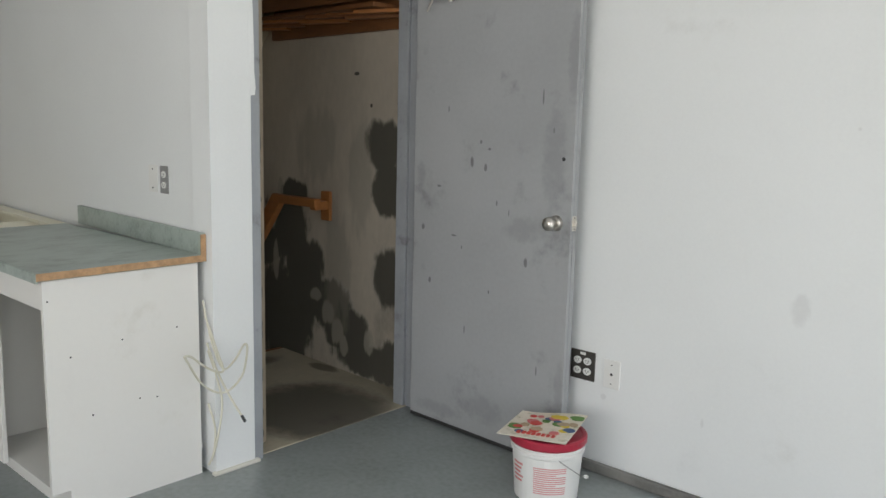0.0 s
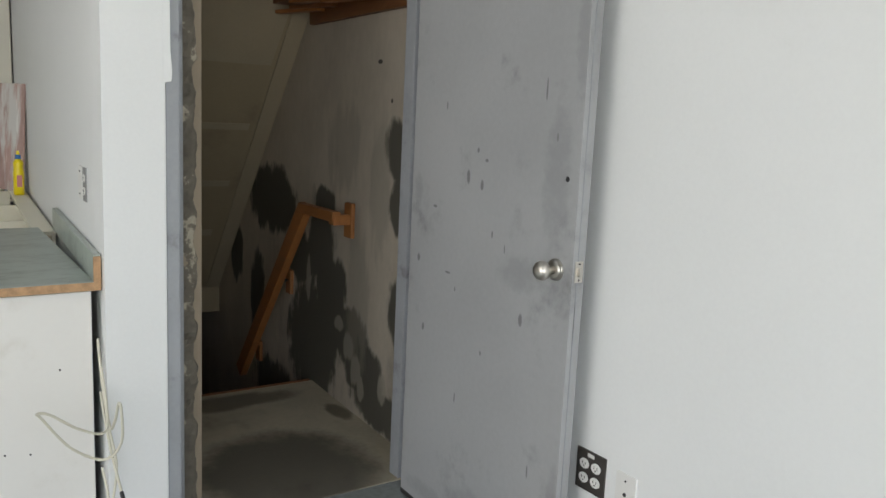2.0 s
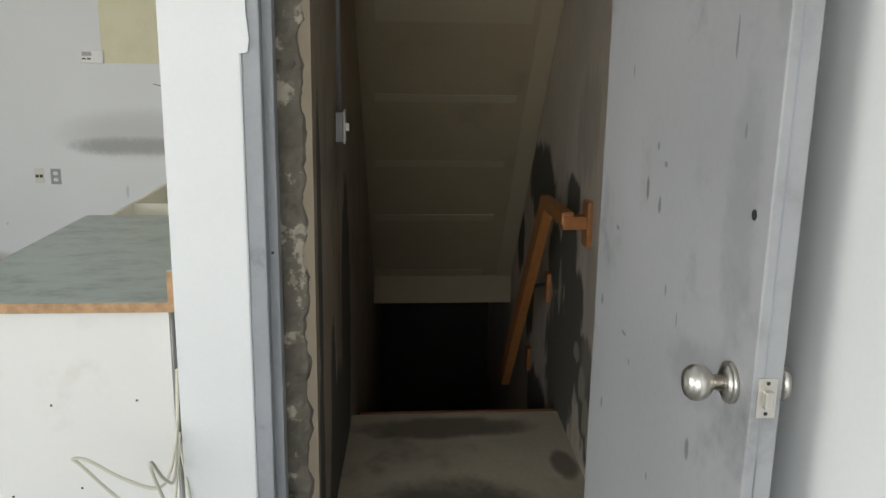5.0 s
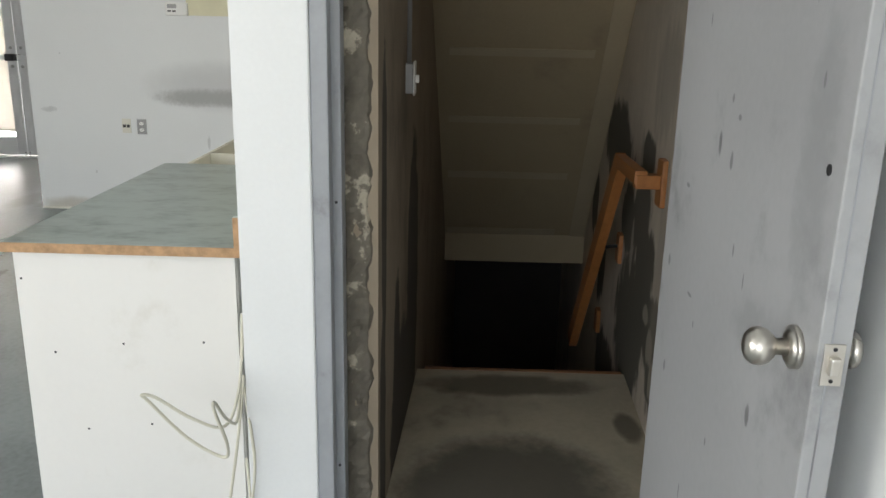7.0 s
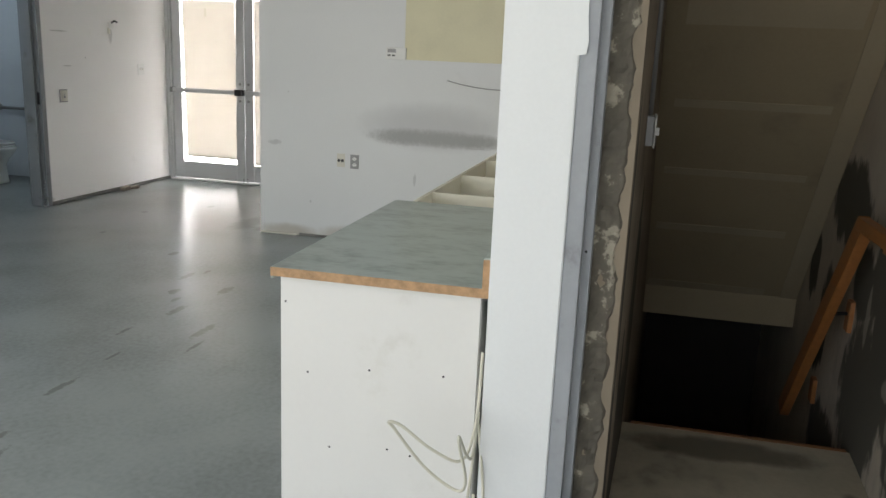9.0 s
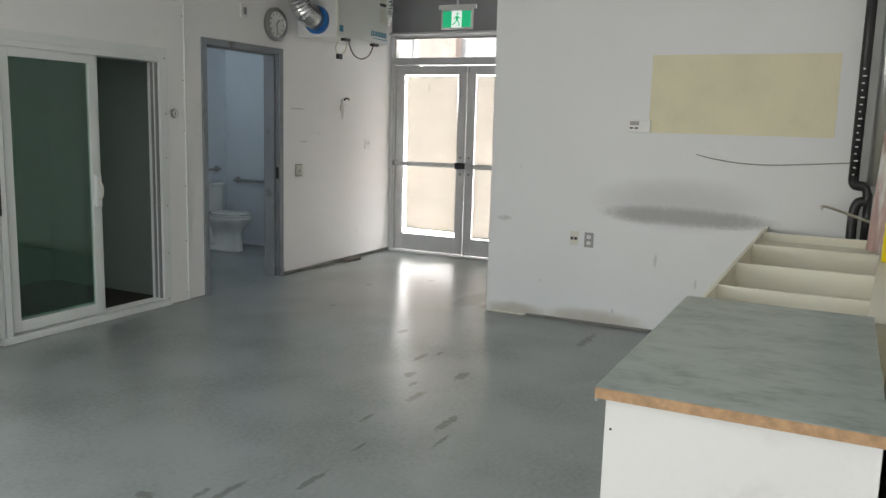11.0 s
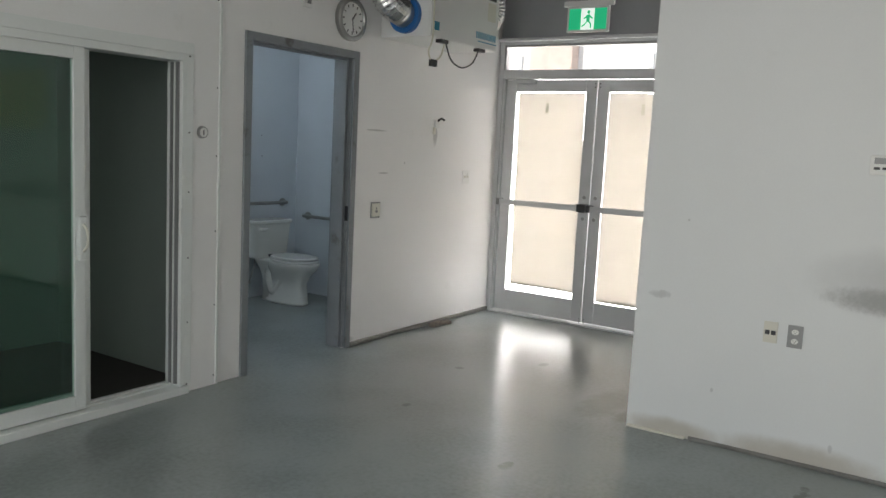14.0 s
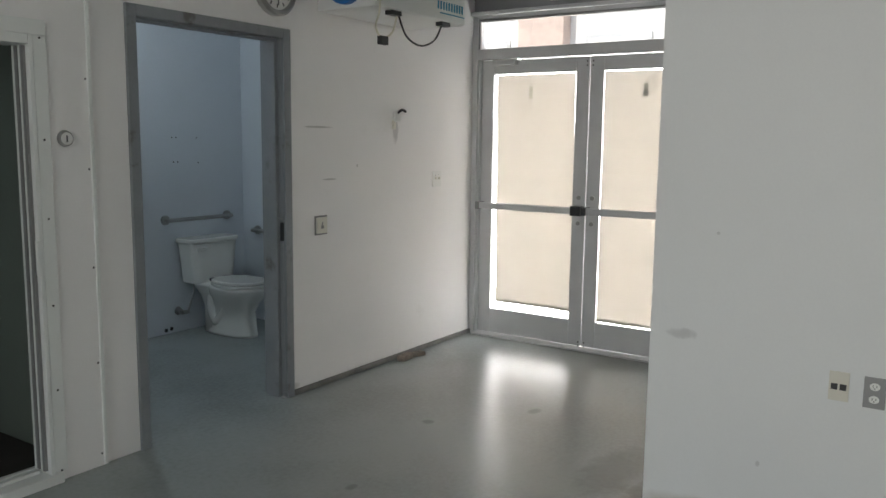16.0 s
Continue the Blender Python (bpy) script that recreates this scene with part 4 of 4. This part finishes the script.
# raised grey strips paint the shade of the jamb's track recess
part("recess_shade_strip", boxes((-5.449, -5.4365, -3.096, -3.074, 0.06, 1.92), (-5.449, -5.4365, -3.05, -3.03, 0.06, 1.92)), GREYPLATE, sf, "grey strips painting the shaded track recess in the jamb")
dr = sash("sliding_door", "white sliding glass door panel pushed half open", -4.868, -4.135, 0.055, 1.925, -3.03, 0.06, GREENGLASS, "door")
hd = part("handle", boxes((-4.86, -4.815, -3.03, -2.996, 0.85, 1.08), bevel=0.008), VINYL, dr, "white pull handle")
part("thumb_latch", tube([(-4.835, -2.998, 0.9), (-4.845, -2.978, 0.93), (-4.845, -2.975, 1.0), (-4.835, -2.998, 1.04)], 0.007, 8), IVORY, hd)
dr2 = sash("fixed_door_panel", "white fixed glass panel behind the sliding one", -4.93, -4.13, 0.055, 1.93, -3.085, 0.06, GREENGLASS, "door")
part("edge_lock", boxes((-4.075, -4.067, -3.01, -2.998, 0.85, 1.1), bevel=0.002), BLACK, sf, "black edge strip")
part("strike", boxes((-5.455, -5.435, -3.012, -2.998, 0.95, 1.1), bevel=0.003), VINYL, sf)
sash("booth_window", "white framed booth window beside the sliding door", -3.96, -2.62, 0.2, 1.99, -3.03, 0.05, GREENGLASS, "window")
pst = thing("booth_post", "rounded white cover post beside the booth window", "post")
part("post_body", rods(((-3.975, -3.01, 0.0), (-3.975, -3.01, 1.98), 0.028)), VINYL, pst, smooth=True)
dl = thing("dial_gauge", "small round silver thermometer dial on the booth wall", "gauge")
part("bezel", rods(((-5.6, -3.02, 1.536), (-5.6, -3.004, 1.536), 0.037, 0.033), seg=28), STEEL, dl)
part("face", rods(((-5.6, -3.005, 1.536), (-5.6, -3.0025, 1.536), 0.027), seg=24), WHITEPL, dl)
part("needle", boxes((-5.603, -5.597, -3.003, -3.001, 1.52, 1.55)), BLACK, dl)
sb = thing("booth_screws", "small dark screw heads on the booth front", "screws", kind="stuff")
q = bmesh.new()
for z in (0.06, 0.5, 0.95, 1.4, 1.8, 2.3):
    rod(q, (-5.71, -3.02, z), (-5.71, -3.0185, z), 0.005, seg=8)
    rod(q, (-5.5, -3.02, z * 0.85), (-5.5, -3.006, z * 0.85), 0.005, seg=8)
part("screw_heads", q, BLACK, sb)

# ---- washroom ----
wf = thing("washroom_door_frame", "worn grey steel frame of the washroom doorway", "door frame", kind="structure")
part("jamb", boxes((-5.985, -5.93, -3.21, -3.018, 0, 2.165), (-6.0, -5.985, -3.12, -3.07, 0, 2.11), bevel=0.004), WCFRAME, wf)
part("jamb", boxes((-7.005, -6.95, -3.21, -3.018, 0, 2.165), (-6.95, -6.925, -3.17, -3.07, 0, 2.11), bevel=0.004), WCFRAME, wf)
part("head", boxes((-6.95, -5.985, -3.21, -3.018, 2.11, 2.165), (-6.935, -6.0, -3.12, -3.07, 2.095, 2.11), bevel=0.004), WCFRAME, wf)
part("strike_plate", boxes((-6.951, -6.9485, -3.065, -3.035, 0.95, 1.06)), BLACK, wf)

to = thing("toilet", "white two-piece porcelain toilet against the washroom wall", "toilet")
cx, back = -7.89, -4.925
fy = back + 0.5
part("pedestal", loft([ring(cx, back + yo, z, rx, ry, 32, 2.4) for z, yo, rx, ry in
                       ((0.0, 0.38, 0.115, 0.25), (0.02, 0.38, 0.115, 0.25), (0.035, 0.39, 0.105, 0.235), (0.2, 0.41, 0.1, 0.2), (0.27, 0.43, 0.125, 0.22), (0.33, 0.45, 0.165, 0.255), (0.375, 0.46, 0.18, 0.27), (0.395, 0.46, 0.178, 0.268))]), PORCELAIN, to, smooth=True)
for s in (-1, 1):
    part("trapway", tube([(cx + s * 0.06, back + 0.24, 0.36), (cx + s * 0.07, back + 0.22, 0.22), (cx + s * 0.072, back + 0.28, 0.1), (cx + s * 0.07, back + 0.36, 0.17), (cx + s * 0.065, back + 0.4, 0.25)], 0.042, 12), PORCELAIN, to, smooth=True)
part("seat", loft([ring(cx, back + 0.475, z, rx, ry, 36, 2.2) for z, rx, ry in ((0.398, 0.18, 0.235), (0.403, 0.187, 0.242), (0.416, 0.187, 0.242), (0.421, 0.18, 0.235))]), PORCELAIN, to, "white plastic seat")
lidm = loft([ring(cx, back + 0.47, z, rx, ry, 36, 2.2) for z, rx, ry in ((0.424, 0.176, 0.228), (0.43, 0.185, 0.238), (0.442, 0.183, 0.236), (0.447, 0.165, 0.215))])
part("lid", lidm, PORCELAIN, to, "closed white lid")
tank = part("tank", loft([ring(cx, back + 0.105, z, rx, ry, 36, 7) for z, rx, ry in ((0.4, 0.19, 0.08), (0.41, 0.2, 0.09), (0.72, 0.235, 0.1))]), PORCELAIN, to)
part("tank_lid", loft([ring(cx, back + 0.107, z, rx, ry, 36, 7) for z, rx, ry in ((0.722, 0.243, 0.106), (0.73, 0.25, 0.111), (0.75, 0.25, 0.111), (0.758, 0.243, 0.104))]), PORCELAIN, to)
part("flush_lever", boxes((cx + 0.1, cx + 0.19, back + 0.205, back + 0.222, 0.66, 0.682), bevel=0.005), PORCELAIN, tank, "white flush lever")
part("rear_deck", loft([ring(cx, back + 0.2, z, rx, ry, 28, 3) for z, rx, ry in ((0.0, 0.085, 0.09), (0.2, 0.075, 0.1), (0.3, 0.1, 0.13), (0.38, 0.15, 0.16), (0.4, 0.15, 0.16))]), PORCELAIN, to, smooth=True)
for s in (-1, 1):
    part("seat_hinge", rods(((cx + s * 0.07 - 0.02, back + 0.235, 0.432), (cx + s * 0.07 + 0.02, back + 0.235, 0.432), 0.013), seg=12), BLACK, to, "dark seat hinge")
sv = thing("supply_valve", "chrome water valve with a flexible hose to the toilet", "valve")
part("flange", rods(((-7.67, -4.93, 0.17), (-7.67, -4.9, 0.17), 0.034, 0.022)), STEEL, sv)
part("valve_body", rods(((-7.67, -4.9, 0.17), (-7.67, -4.83, 0.17), 0.012), ((-7.7, -4.84, 0.17), (-7.64, -4.84, 0.17), 0.016)), STEEL, sv)
part("hose", tube([(-7.7, -4.84, 0.18), (-7.73, -4.84, 0.26), (-7.76, -4.84, 0.34), (-7.75, -4.84, 0.41)], 0.007, 8), STEEL, sv)


def grab_bar(a, b, out, label):
    t = thing("grab_bar", label, "grab bar", "washroom grab bars")
    a, b, o = Vector(a), Vector(b), Vector(out)
    part("bar", tube([a + o * 0.2, a + o * 0.8, a + o + (b - a) * 0.06, b + o - (b - a) * 0.06, b + o * 0.8, b + o * 0.2], 0.016, 12), STEEL, t, smooth=True)
    for p in (a, b):
        part("flange", rods(((p), (p + o * 0.25), 0.038), seg=20), STEEL, t)


grab_bar((-7.57, -4.93, 0.905), (-8.19, -4.93, 0.905), (0, 0.055, 0), "dull steel grab bar above the toilet tank")
grab_bar((-8.38, -4.75, 0.775), (-8.38, -3.9, 0.775), (0.055, 0, 0), "dull steel grab bar on the washroom side wall")
sc = thing("wall_plug_holes", "small dark screw holes in the washroom wall", "screw holes", kind="stuff")
q = bmesh.new()
for x, z in ((-7.66, 1.545), (-7.7, 1.545), (-7.9, 1.545), (-7.67, 1.355), (-7.71, 1.355), (-7.91, 1.35)):
    rod(q, (x, -4.931, z), (x, -4.9285, z), 0.006, seg=8)
for x, z in ((-7.55, 0.03), (-7.6, 0.035)):
    rod(q, (x, -4.931, z), (x, -4.927, z), 0.016, seg=8)
part("holes", q, BLACK, sc)
# fixture out of view, added to go with the washroom lamp
cl = thing("added_ceiling_light", "unseen round white lamp base added under the washroom ceiling", "ceiling lamp")
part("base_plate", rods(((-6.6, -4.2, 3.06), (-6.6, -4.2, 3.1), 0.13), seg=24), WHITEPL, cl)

# ---- entrance ----
ef = thing("entrance_frame", "aluminium storefront frame with transom", "door frame", kind="structure")
part("mullion", boxes((-9.16, -9.03, -3.034, -2.99, 0, 2.53), (-9.14, -9.05, -2.99, -2.975, 0, 2.2), bevel=0.004), ALU, ef)
part("mullion", boxes((-9.16, -9.03, -1.12, -1.03, 0, 2.53), bevel=0.004), ALU, ef)
part("transom_bar", boxes((-9.16, -9.03, -2.99, -1.12, 2.17, 2.25), bevel=0.004), ALU, ef)
part("head", boxes((-9.16, -9.03, -2.99, -1.12, 2.475, 2.53), (-9.03, -8.99, -3.034, -1.03, 2.5, 2.528), bevel=0.004), ALU, ef)
part("glazing_bead", boxes((-9.06, -9.04, -2.99, -2.972, 2.25, 2.475), (-9.06, -9.04, -2.972, -1.12, 2.455, 2.475), bevel=0.003), STEEL, ef)
g = part("transom_pane", boxes((-9.105, -9.097, -2.985, -1.12, 2.25, 2.48)), GLASS, ef)
g.visible_shadow = False
part("threshold", boxes((-9.18, -9.0, -2.99, -1.12, 0, 0.014), bevel=0.004), ALU, ef)


def entrance_leaf(y0, y1, hinge_left, label):
    t = thing("entrance_door", label, "door", "entrance doors")
    w = 0.105
    part("stile", boxes((-9.125, -9.08, y0, y0 + w, 0.02, 2.165), bevel=0.004), ALU, t)
    part("stile", boxes((-9.125, -9.08, y1 - w, y1, 0.02, 2.165), bevel=0.004), ALU, t)
    part("top_rail", boxes((-9.125, -9.08, y0 + w, y1 - w, 2.06, 2.165), bevel=0.004), ALU, t)
    part("bottom_rail", boxes((-9.125, -9.08, y0 + w, y1 - w, 0.02, 0.215), bevel=0.004), ALU, t)
    p = part("pane", boxes((-9.108, -9.1, y0 + w, y1 - w, 0.215, 2.06)), GLASS, t)
    p.visible_shadow = False
    bar = part("push_bar", boxes((-9.045, -9.0, y0 + 0.03, y1 - 0.03, 1.02, 1.07), bevel=0.006), ALU, t, "aluminium push bar")
    part("end_cap", boxes((-9.08, -8.995, y0 + 0.0, y0 + 0.035, 1.015, 1.075), bevel=0.004), BLACK if not hinge_left else GREYPLATE, bar)
    part("end_cap", boxes((-9.08, -8.995, y1 - 0.085, y1 - 0.005, 1.01, 1.08), bevel=0.004), BLACK if hinge_left else GREYPLATE, bar)
    for z in (0.95, 1.14):
        ys = y1 - 0.05 if hinge_left else y0 + 0.05
        part("lock_cylinder", rods(((-9.08, ys, z), (-9.068, ys, z), 0.016), seg=14), STEEL, t)
    for z in (0.05, 2.13):
        ys = y1 - 0.02 if hinge_left else y0 + 0.02
        part("screw", rods(((-9.081, ys, z), (-9.0785, ys, z), 0.006), ((-9.081, ys, z - 0.03), (-9.0785, ys, z - 0.03), 0.006), seg=8), BLACK, t)
    return t


dA = entrance_leaf(-2.972, -2.072, True, "aluminium glass entrance door with push bar")
dB = entrance_leaf(-2.066, -1.166, False, "aluminium glass entrance door beside its twin")
cz = part("closer", boxes((-9.08, -9.03, -2.86, -2.66, 2.125, 2.165), bevel=0.005), ALU, dA, "slim door closer")
part("closer_arm", boxes((-9.045, -9.035, -2.95, -2.7, 2.165, 2.175)), STEEL, cz)


def blind(y0, y1, z0, label, lean):
    t = thing("roller_blind", label, "blind", "door blinds")
    k = 10
    rows = []
    for i in range(k + 1):
        z = 2.05 + (z0 - 2.05) * i / k
        dy = lean * i / k
        bow = 0.004 * math.sin(i * 1.3)
        rows.append([(-9.094 + bow, y0 + dy, z), (-9.094 + bow, y1 + dy * 0.3, z + (0.03 * lean / 0.04) * (i / k) * -1), (-9.092 + bow, y1 + dy * 0.3, z), (-9.092 + bow, y0 + dy, z)])
    part("cloth", loft(rows), SHADE, t)
    part("hem_bar", boxes((-9.098, -9.088, y0 + lean, y1 + lean * 0.3, z0 - 0.01, z0 + 0.012), bevel=0.002), IVORY, t)
    part("clip", boxes((-9.0915, -9.088, (y0 + y1) / 2 - 0.05, (y0 + y1) / 2 - 0.02, 1.87, 1.96)), IVORY, t)


blind(-2.842, -2.184, 0.285, "cream cloth blind on the glass door, slightly askew", 0.02)
blind(-1.956, -1.277, 0.235, "cream cloth blind on the second glass door", 0.0)

es = thing("exit_sign", "green running figure exit sign, lit, above the doors", "exit sign")
ex, ey, ez = -8.72, -2.05, 2.62
part("housing", boxes((ex - 0.03, ex, ey - 0.185, ey + 0.185, ez - 0.105, ez + 0.105), bevel=0.006), WHITEPL, es)
part("canopy", boxes((ex - 0.03, ex + 0.0, ey - 0.22, ey + 0.22, ez + 0.105, ez + 0.15), bevel=0.006), WHITEPL, es)
part("bracket", rods(((ex - 0.015, ey, ez + 0.15), (ex - 0.015, ey, 2.91), 0.012)), WHITEPL, es)
for a, b in ((-0.165, -0.058), (0.058, 0.165)):
    part("green_panel", boxes((ex - 0.001, ex + 0.003, ey + a, ey + b, ez - 0.085, ez + 0.085)), EXITGREEN, es)
part("white_panel", boxes((ex - 0.001, ex + 0.002, ey - 0.058, ey + 0.058, ez - 0.085, ez + 0.085)), EXITWHITE, es)
q = boxes((ex, ex + 0.005, ey - 0.01, ey + 0.02, ez - 0.02, ez + 0.035))
ball(q, (ex + 0.003, ey + 0.008, ez + 0.055), 0.015, (0.2, 1, 1), 12)
for a, b in (((0.005, -0.015), (0.03, -0.04)), ((0.03, -0.04), (0.03, -0.075)), ((0.0, -0.015), (-0.02, -0.04)), ((-0.02, -0.04), (-0.05, -0.06)), ((-0.005, 0.025), (-0.035, 0.0)), ((0.018, 0.025), (0.045, 0.0))):
    rod(q, (ex + 0.003, ey + a[0], ez + a[1]), (ex + 0.003, ey + b[0], ez + b[1]), 0.007, seg=6)
part("figure", q, EXITGREEN, es, "green running figure")

hv = thing("ventilation_unit", "white box ventilation unit with foil ducts on the wall", "ventilation unit")
part("cabinet", boxes((-8.2, -7.25, -3.034, -2.6, 2.3, 2.92), bevel=0.008), WHITEPL, hv)
part("front_cover", boxes((-8.195, -7.255, -2.602, -2.588, 2.305, 2.9), bevel=0.004), WHITEPL, hv)
part("collar", rods(((-7.25, -2.8, 2.45), (-7.21, -2.8, 2.45), 0.13), seg=28), BLUE, hv, "blue duct collar")
part("spigot", rods(((-7.22, -2.8, 2.45), (-7.12, -2.8, 2.47), 0.095), seg=28), CHROME, hv, smooth=True)
q = tube([(-7.16, -2.8, 2.47), (-7.02, -2.8, 2.52), (-6.95, -2.82, 2.65), (-6.97, -2.84, 2.85), (-7.05, -2.85, 3.08)], 0.1, 20, 12, 0.05)
part("flex_duct", q, FOIL, hv, "crinkled foil duct")
part("flex_duct", tube([(-8.22, -2.7, 2.5), (-8.3, -2.68, 2.62), (-8.28, -2.68, 2.8), (-8.26, -2.7, 3.08)], 0.075, 20, 12, 0.05), FOIL, hv, "crinkled foil duct")
part("label_mark", boxes((-7.36, -7.3, -2.588, -2.585, 2.35, 2.41)), TEAL, hv, "blue square mark")
for i in range(10):
    w = 0.025
    x = -7.87 - i * 0.031
    part("logo_bar", boxes((x - w * 0.6, x, -2.588, -2.585, 2.37, 2.42)), TEAL, hv)
part("logo_line", boxes((-8.18, -7.9, -2.588, -2.585, 2.345, 2.352)), TEAL, hv)
for z0, z1, mt in ((2.72, 2.84, IVORY), (2.68, 2.71, BLACK), (2.52, 2.66, IVORY)):
    part("sticker", boxes((-8.15, -8.03, -2.588, -2.5855, z0, z1)), mt, hv)
for x in (-7.45, -7.98):
    part("drain_fitting", boxes((x - 0.06, x + 0.04, -2.65, -2.6, 2.275, 2.302), bevel=0.004), BLACK, hv)
part("power_cord", tube([(-7.98, -2.63, 2.28), (-7.9, -2.63, 2.18), (-7.75, -2.63, 2.13), (-7.6, -2.63, 2.17), (-7.52, -2.63, 2.28)], 0.006, 8), BLACK, hv)
part("drain_tube", tube([(-7.28, -2.585, 2.6), (-7.28, -2.585, 2.3), (-7.3, -2.63, 2.2), (-7.38, -2.65, 2.14), (-7.47, -2.64, 2.18), (-7.5, -2.63, 2.28)], 0.006, 8), CABLE, hv)
part("clip", boxes((-7.42, -7.35, -2.66, -2.63, 2.1, 2.15), bevel=0.004), BLACK, hv)

ck = thing("wall_clock", "round wall clock with a silver grey rim", "clock")
kx, kz = -6.89, 2.375
part("rim", loft([[(kx + r * math.cos(6.2832 * i / 40), y, kz + r * math.sin(6.2832 * i / 40)) for i in range(40)] for y, r in ((-3.034, 0.15), (-3.0, 0.15), (-2.99, 0.14), (-2.99, 0.122), (-3.005, 0.115))]), STEEL, ck, smooth=False)
part("dial", rods(((kx, -3.01, kz), (kx, -3.004, kz), 0.116), seg=40), WHITEPL, ck)
for i in range(12):
    a = math.pi * i / 6
    q = boxes((-0.004, 0.004, -0.001, 0.001, 0.085, 0.104))
    q.transform(pose(kx, -3.003, kz, 0, math.degrees(a), 0))
    part("hour_mark", q, BLACK, ck)
for ang, ln, w in ((-38, 0.055, 0.005), (186, 0.09, 0.0035)):
    q = boxes((-w, w, -0.001, 0.001, -0.012, ln))
    q.transform(pose(kx, -3.0015, kz, 0, ang, 0))
    part("clock_hand", q, BLACK, ck)

t, m = plate(-7.265, -3.035, 1.02, 0.11, 0.12, "+y", GREYPLATE, "push plate switch with a white face beside the washroom", "door_button", "door button")
q = boxes((-0.045, 0.045, -0.016, -0.004, -0.05, 0.05), bevel=0.003)
q.transform(m)
part("face", q, IVORY, t)
q = boxes((-0.012, 0.012, -0.0175, -0.015, -0.02, 0.0), (-0.005, 0.005, -0.0175, -0.015, 0.004, 0.02))
q.transform(m)
part("symbol", q, GREYPLATE, t)
t, m = plate(-8.54, -3.035, 1.265, 0.115, 0.115, "+y", WHITEPL, "white double light switch near the entrance", "light_switch", "switch")
for dx in (-0.023, 0.023):
    q = boxes((dx - 0.005, dx + 0.005, -0.016, -0.004, -0.004, 0.014), bevel=0.002)
    q.transform(m)
    part("toggle", q, IVORY, t)
    dot(t, m, dx, 0.028, 0.0025)
hk = thing("wall_bracket", "small white broken bracket on the entrance wall", "bracket")
part("base", boxes((-8.06, -8.0, -3.036, -3.01, 1.67, 1.74), bevel=0.008), WHITEPL, hk)
part("hook", tube([(-8.03, -3.015, 1.73), (-8.03, -2.98, 1.75), (-8.06, -2.97, 1.74)], 0.009, 8), BLACK, hk)
part("stub", boxes((-8.02, -7.99, -3.036, -3.02, 1.62, 1.68), bevel=0.004), IVORY, hk)
jb2 = thing("junction_box", "small open junction box above the washroom door", "junction box")
part("box", boxes((-6.5, -6.42, -3.036, -3.02, 2.385, 2.5), bevel=0.003), WHITEPL, jb2)
part("insert", boxes((-6.48, -6.45, -3.021, -3.012, 2.41, 2.47), bevel=0.002), GREYPLATE, jb2)
for i, (x, y, a, w) in enumerate(((-8.06, -2.96, 8, 0.07), (-8.19, -2.95, -12, 0.06))):
    rb = thing("rubble_piece", "small chunk of broken brown masonry on the floor", "rubble", "rubble by the entrance wall")
    q = boxes((-w, w, -0.03, 0.03, 0, 0.04 - 0.012 * i), bevel=0.009)
    for v in q.verts:
        v.co += 0.006 * noise.noise_vector(v.co * 30)
    q.transform(pose(x, y, 0.002, 0, 0, a))
    part("chunk", q, mat("broken_masonry", (0.2, 0.17, 0.14), 0.9, vary=0.3, scale=20), rb)

# ceiling duct over the entrance
cdk = thing("ceiling_duct", "foil flexible duct hanging below the dark ceiling", "duct")
part("flex_duct", tube([(-8.7, -1.0, 3.0), (-8.3, -1.7, 2.93), (-8.15, -2.3, 2.97), (-8.27, -2.7, 3.05)], 0.1, 20, 12, 0.05), FOIL, cdk)

# ---- outside the entrance ----
fixed("ground", boxes((-60, -9.2, -40, 40, -0.2, -0.02), (3.7, 60, -40, 40, -0.2, -0.02)), SIDEWALK, "pale paved ground outside", "ground")
fc = thing("facade", "pale building opposite with brick piers", "building")
part("wall", boxes((-17.6, -17, -22, 14, 0, 7)), PALE, fc)
for y in (-9.5, -6.8, -3.0, 0.5):
    part("pier", boxes((-17, -16.7, y, y + 0.9, 0, 7), bevel=0.02), BRICKS, fc, "brick pier")
    w = part("window", boxes((-17.0, -16.96, y + 1.2, y + 2.4, 1.0, 3.4)), ALU, fc)
    part("pane", boxes((-16.96, -16.95, y + 1.27, y + 2.33, 1.07, 3.33)), WHITEPL, w)
part("cornice", boxes((-17, -16.5, -22, 14, 4.3, 4.6), bevel=0.03), PALE, fc)
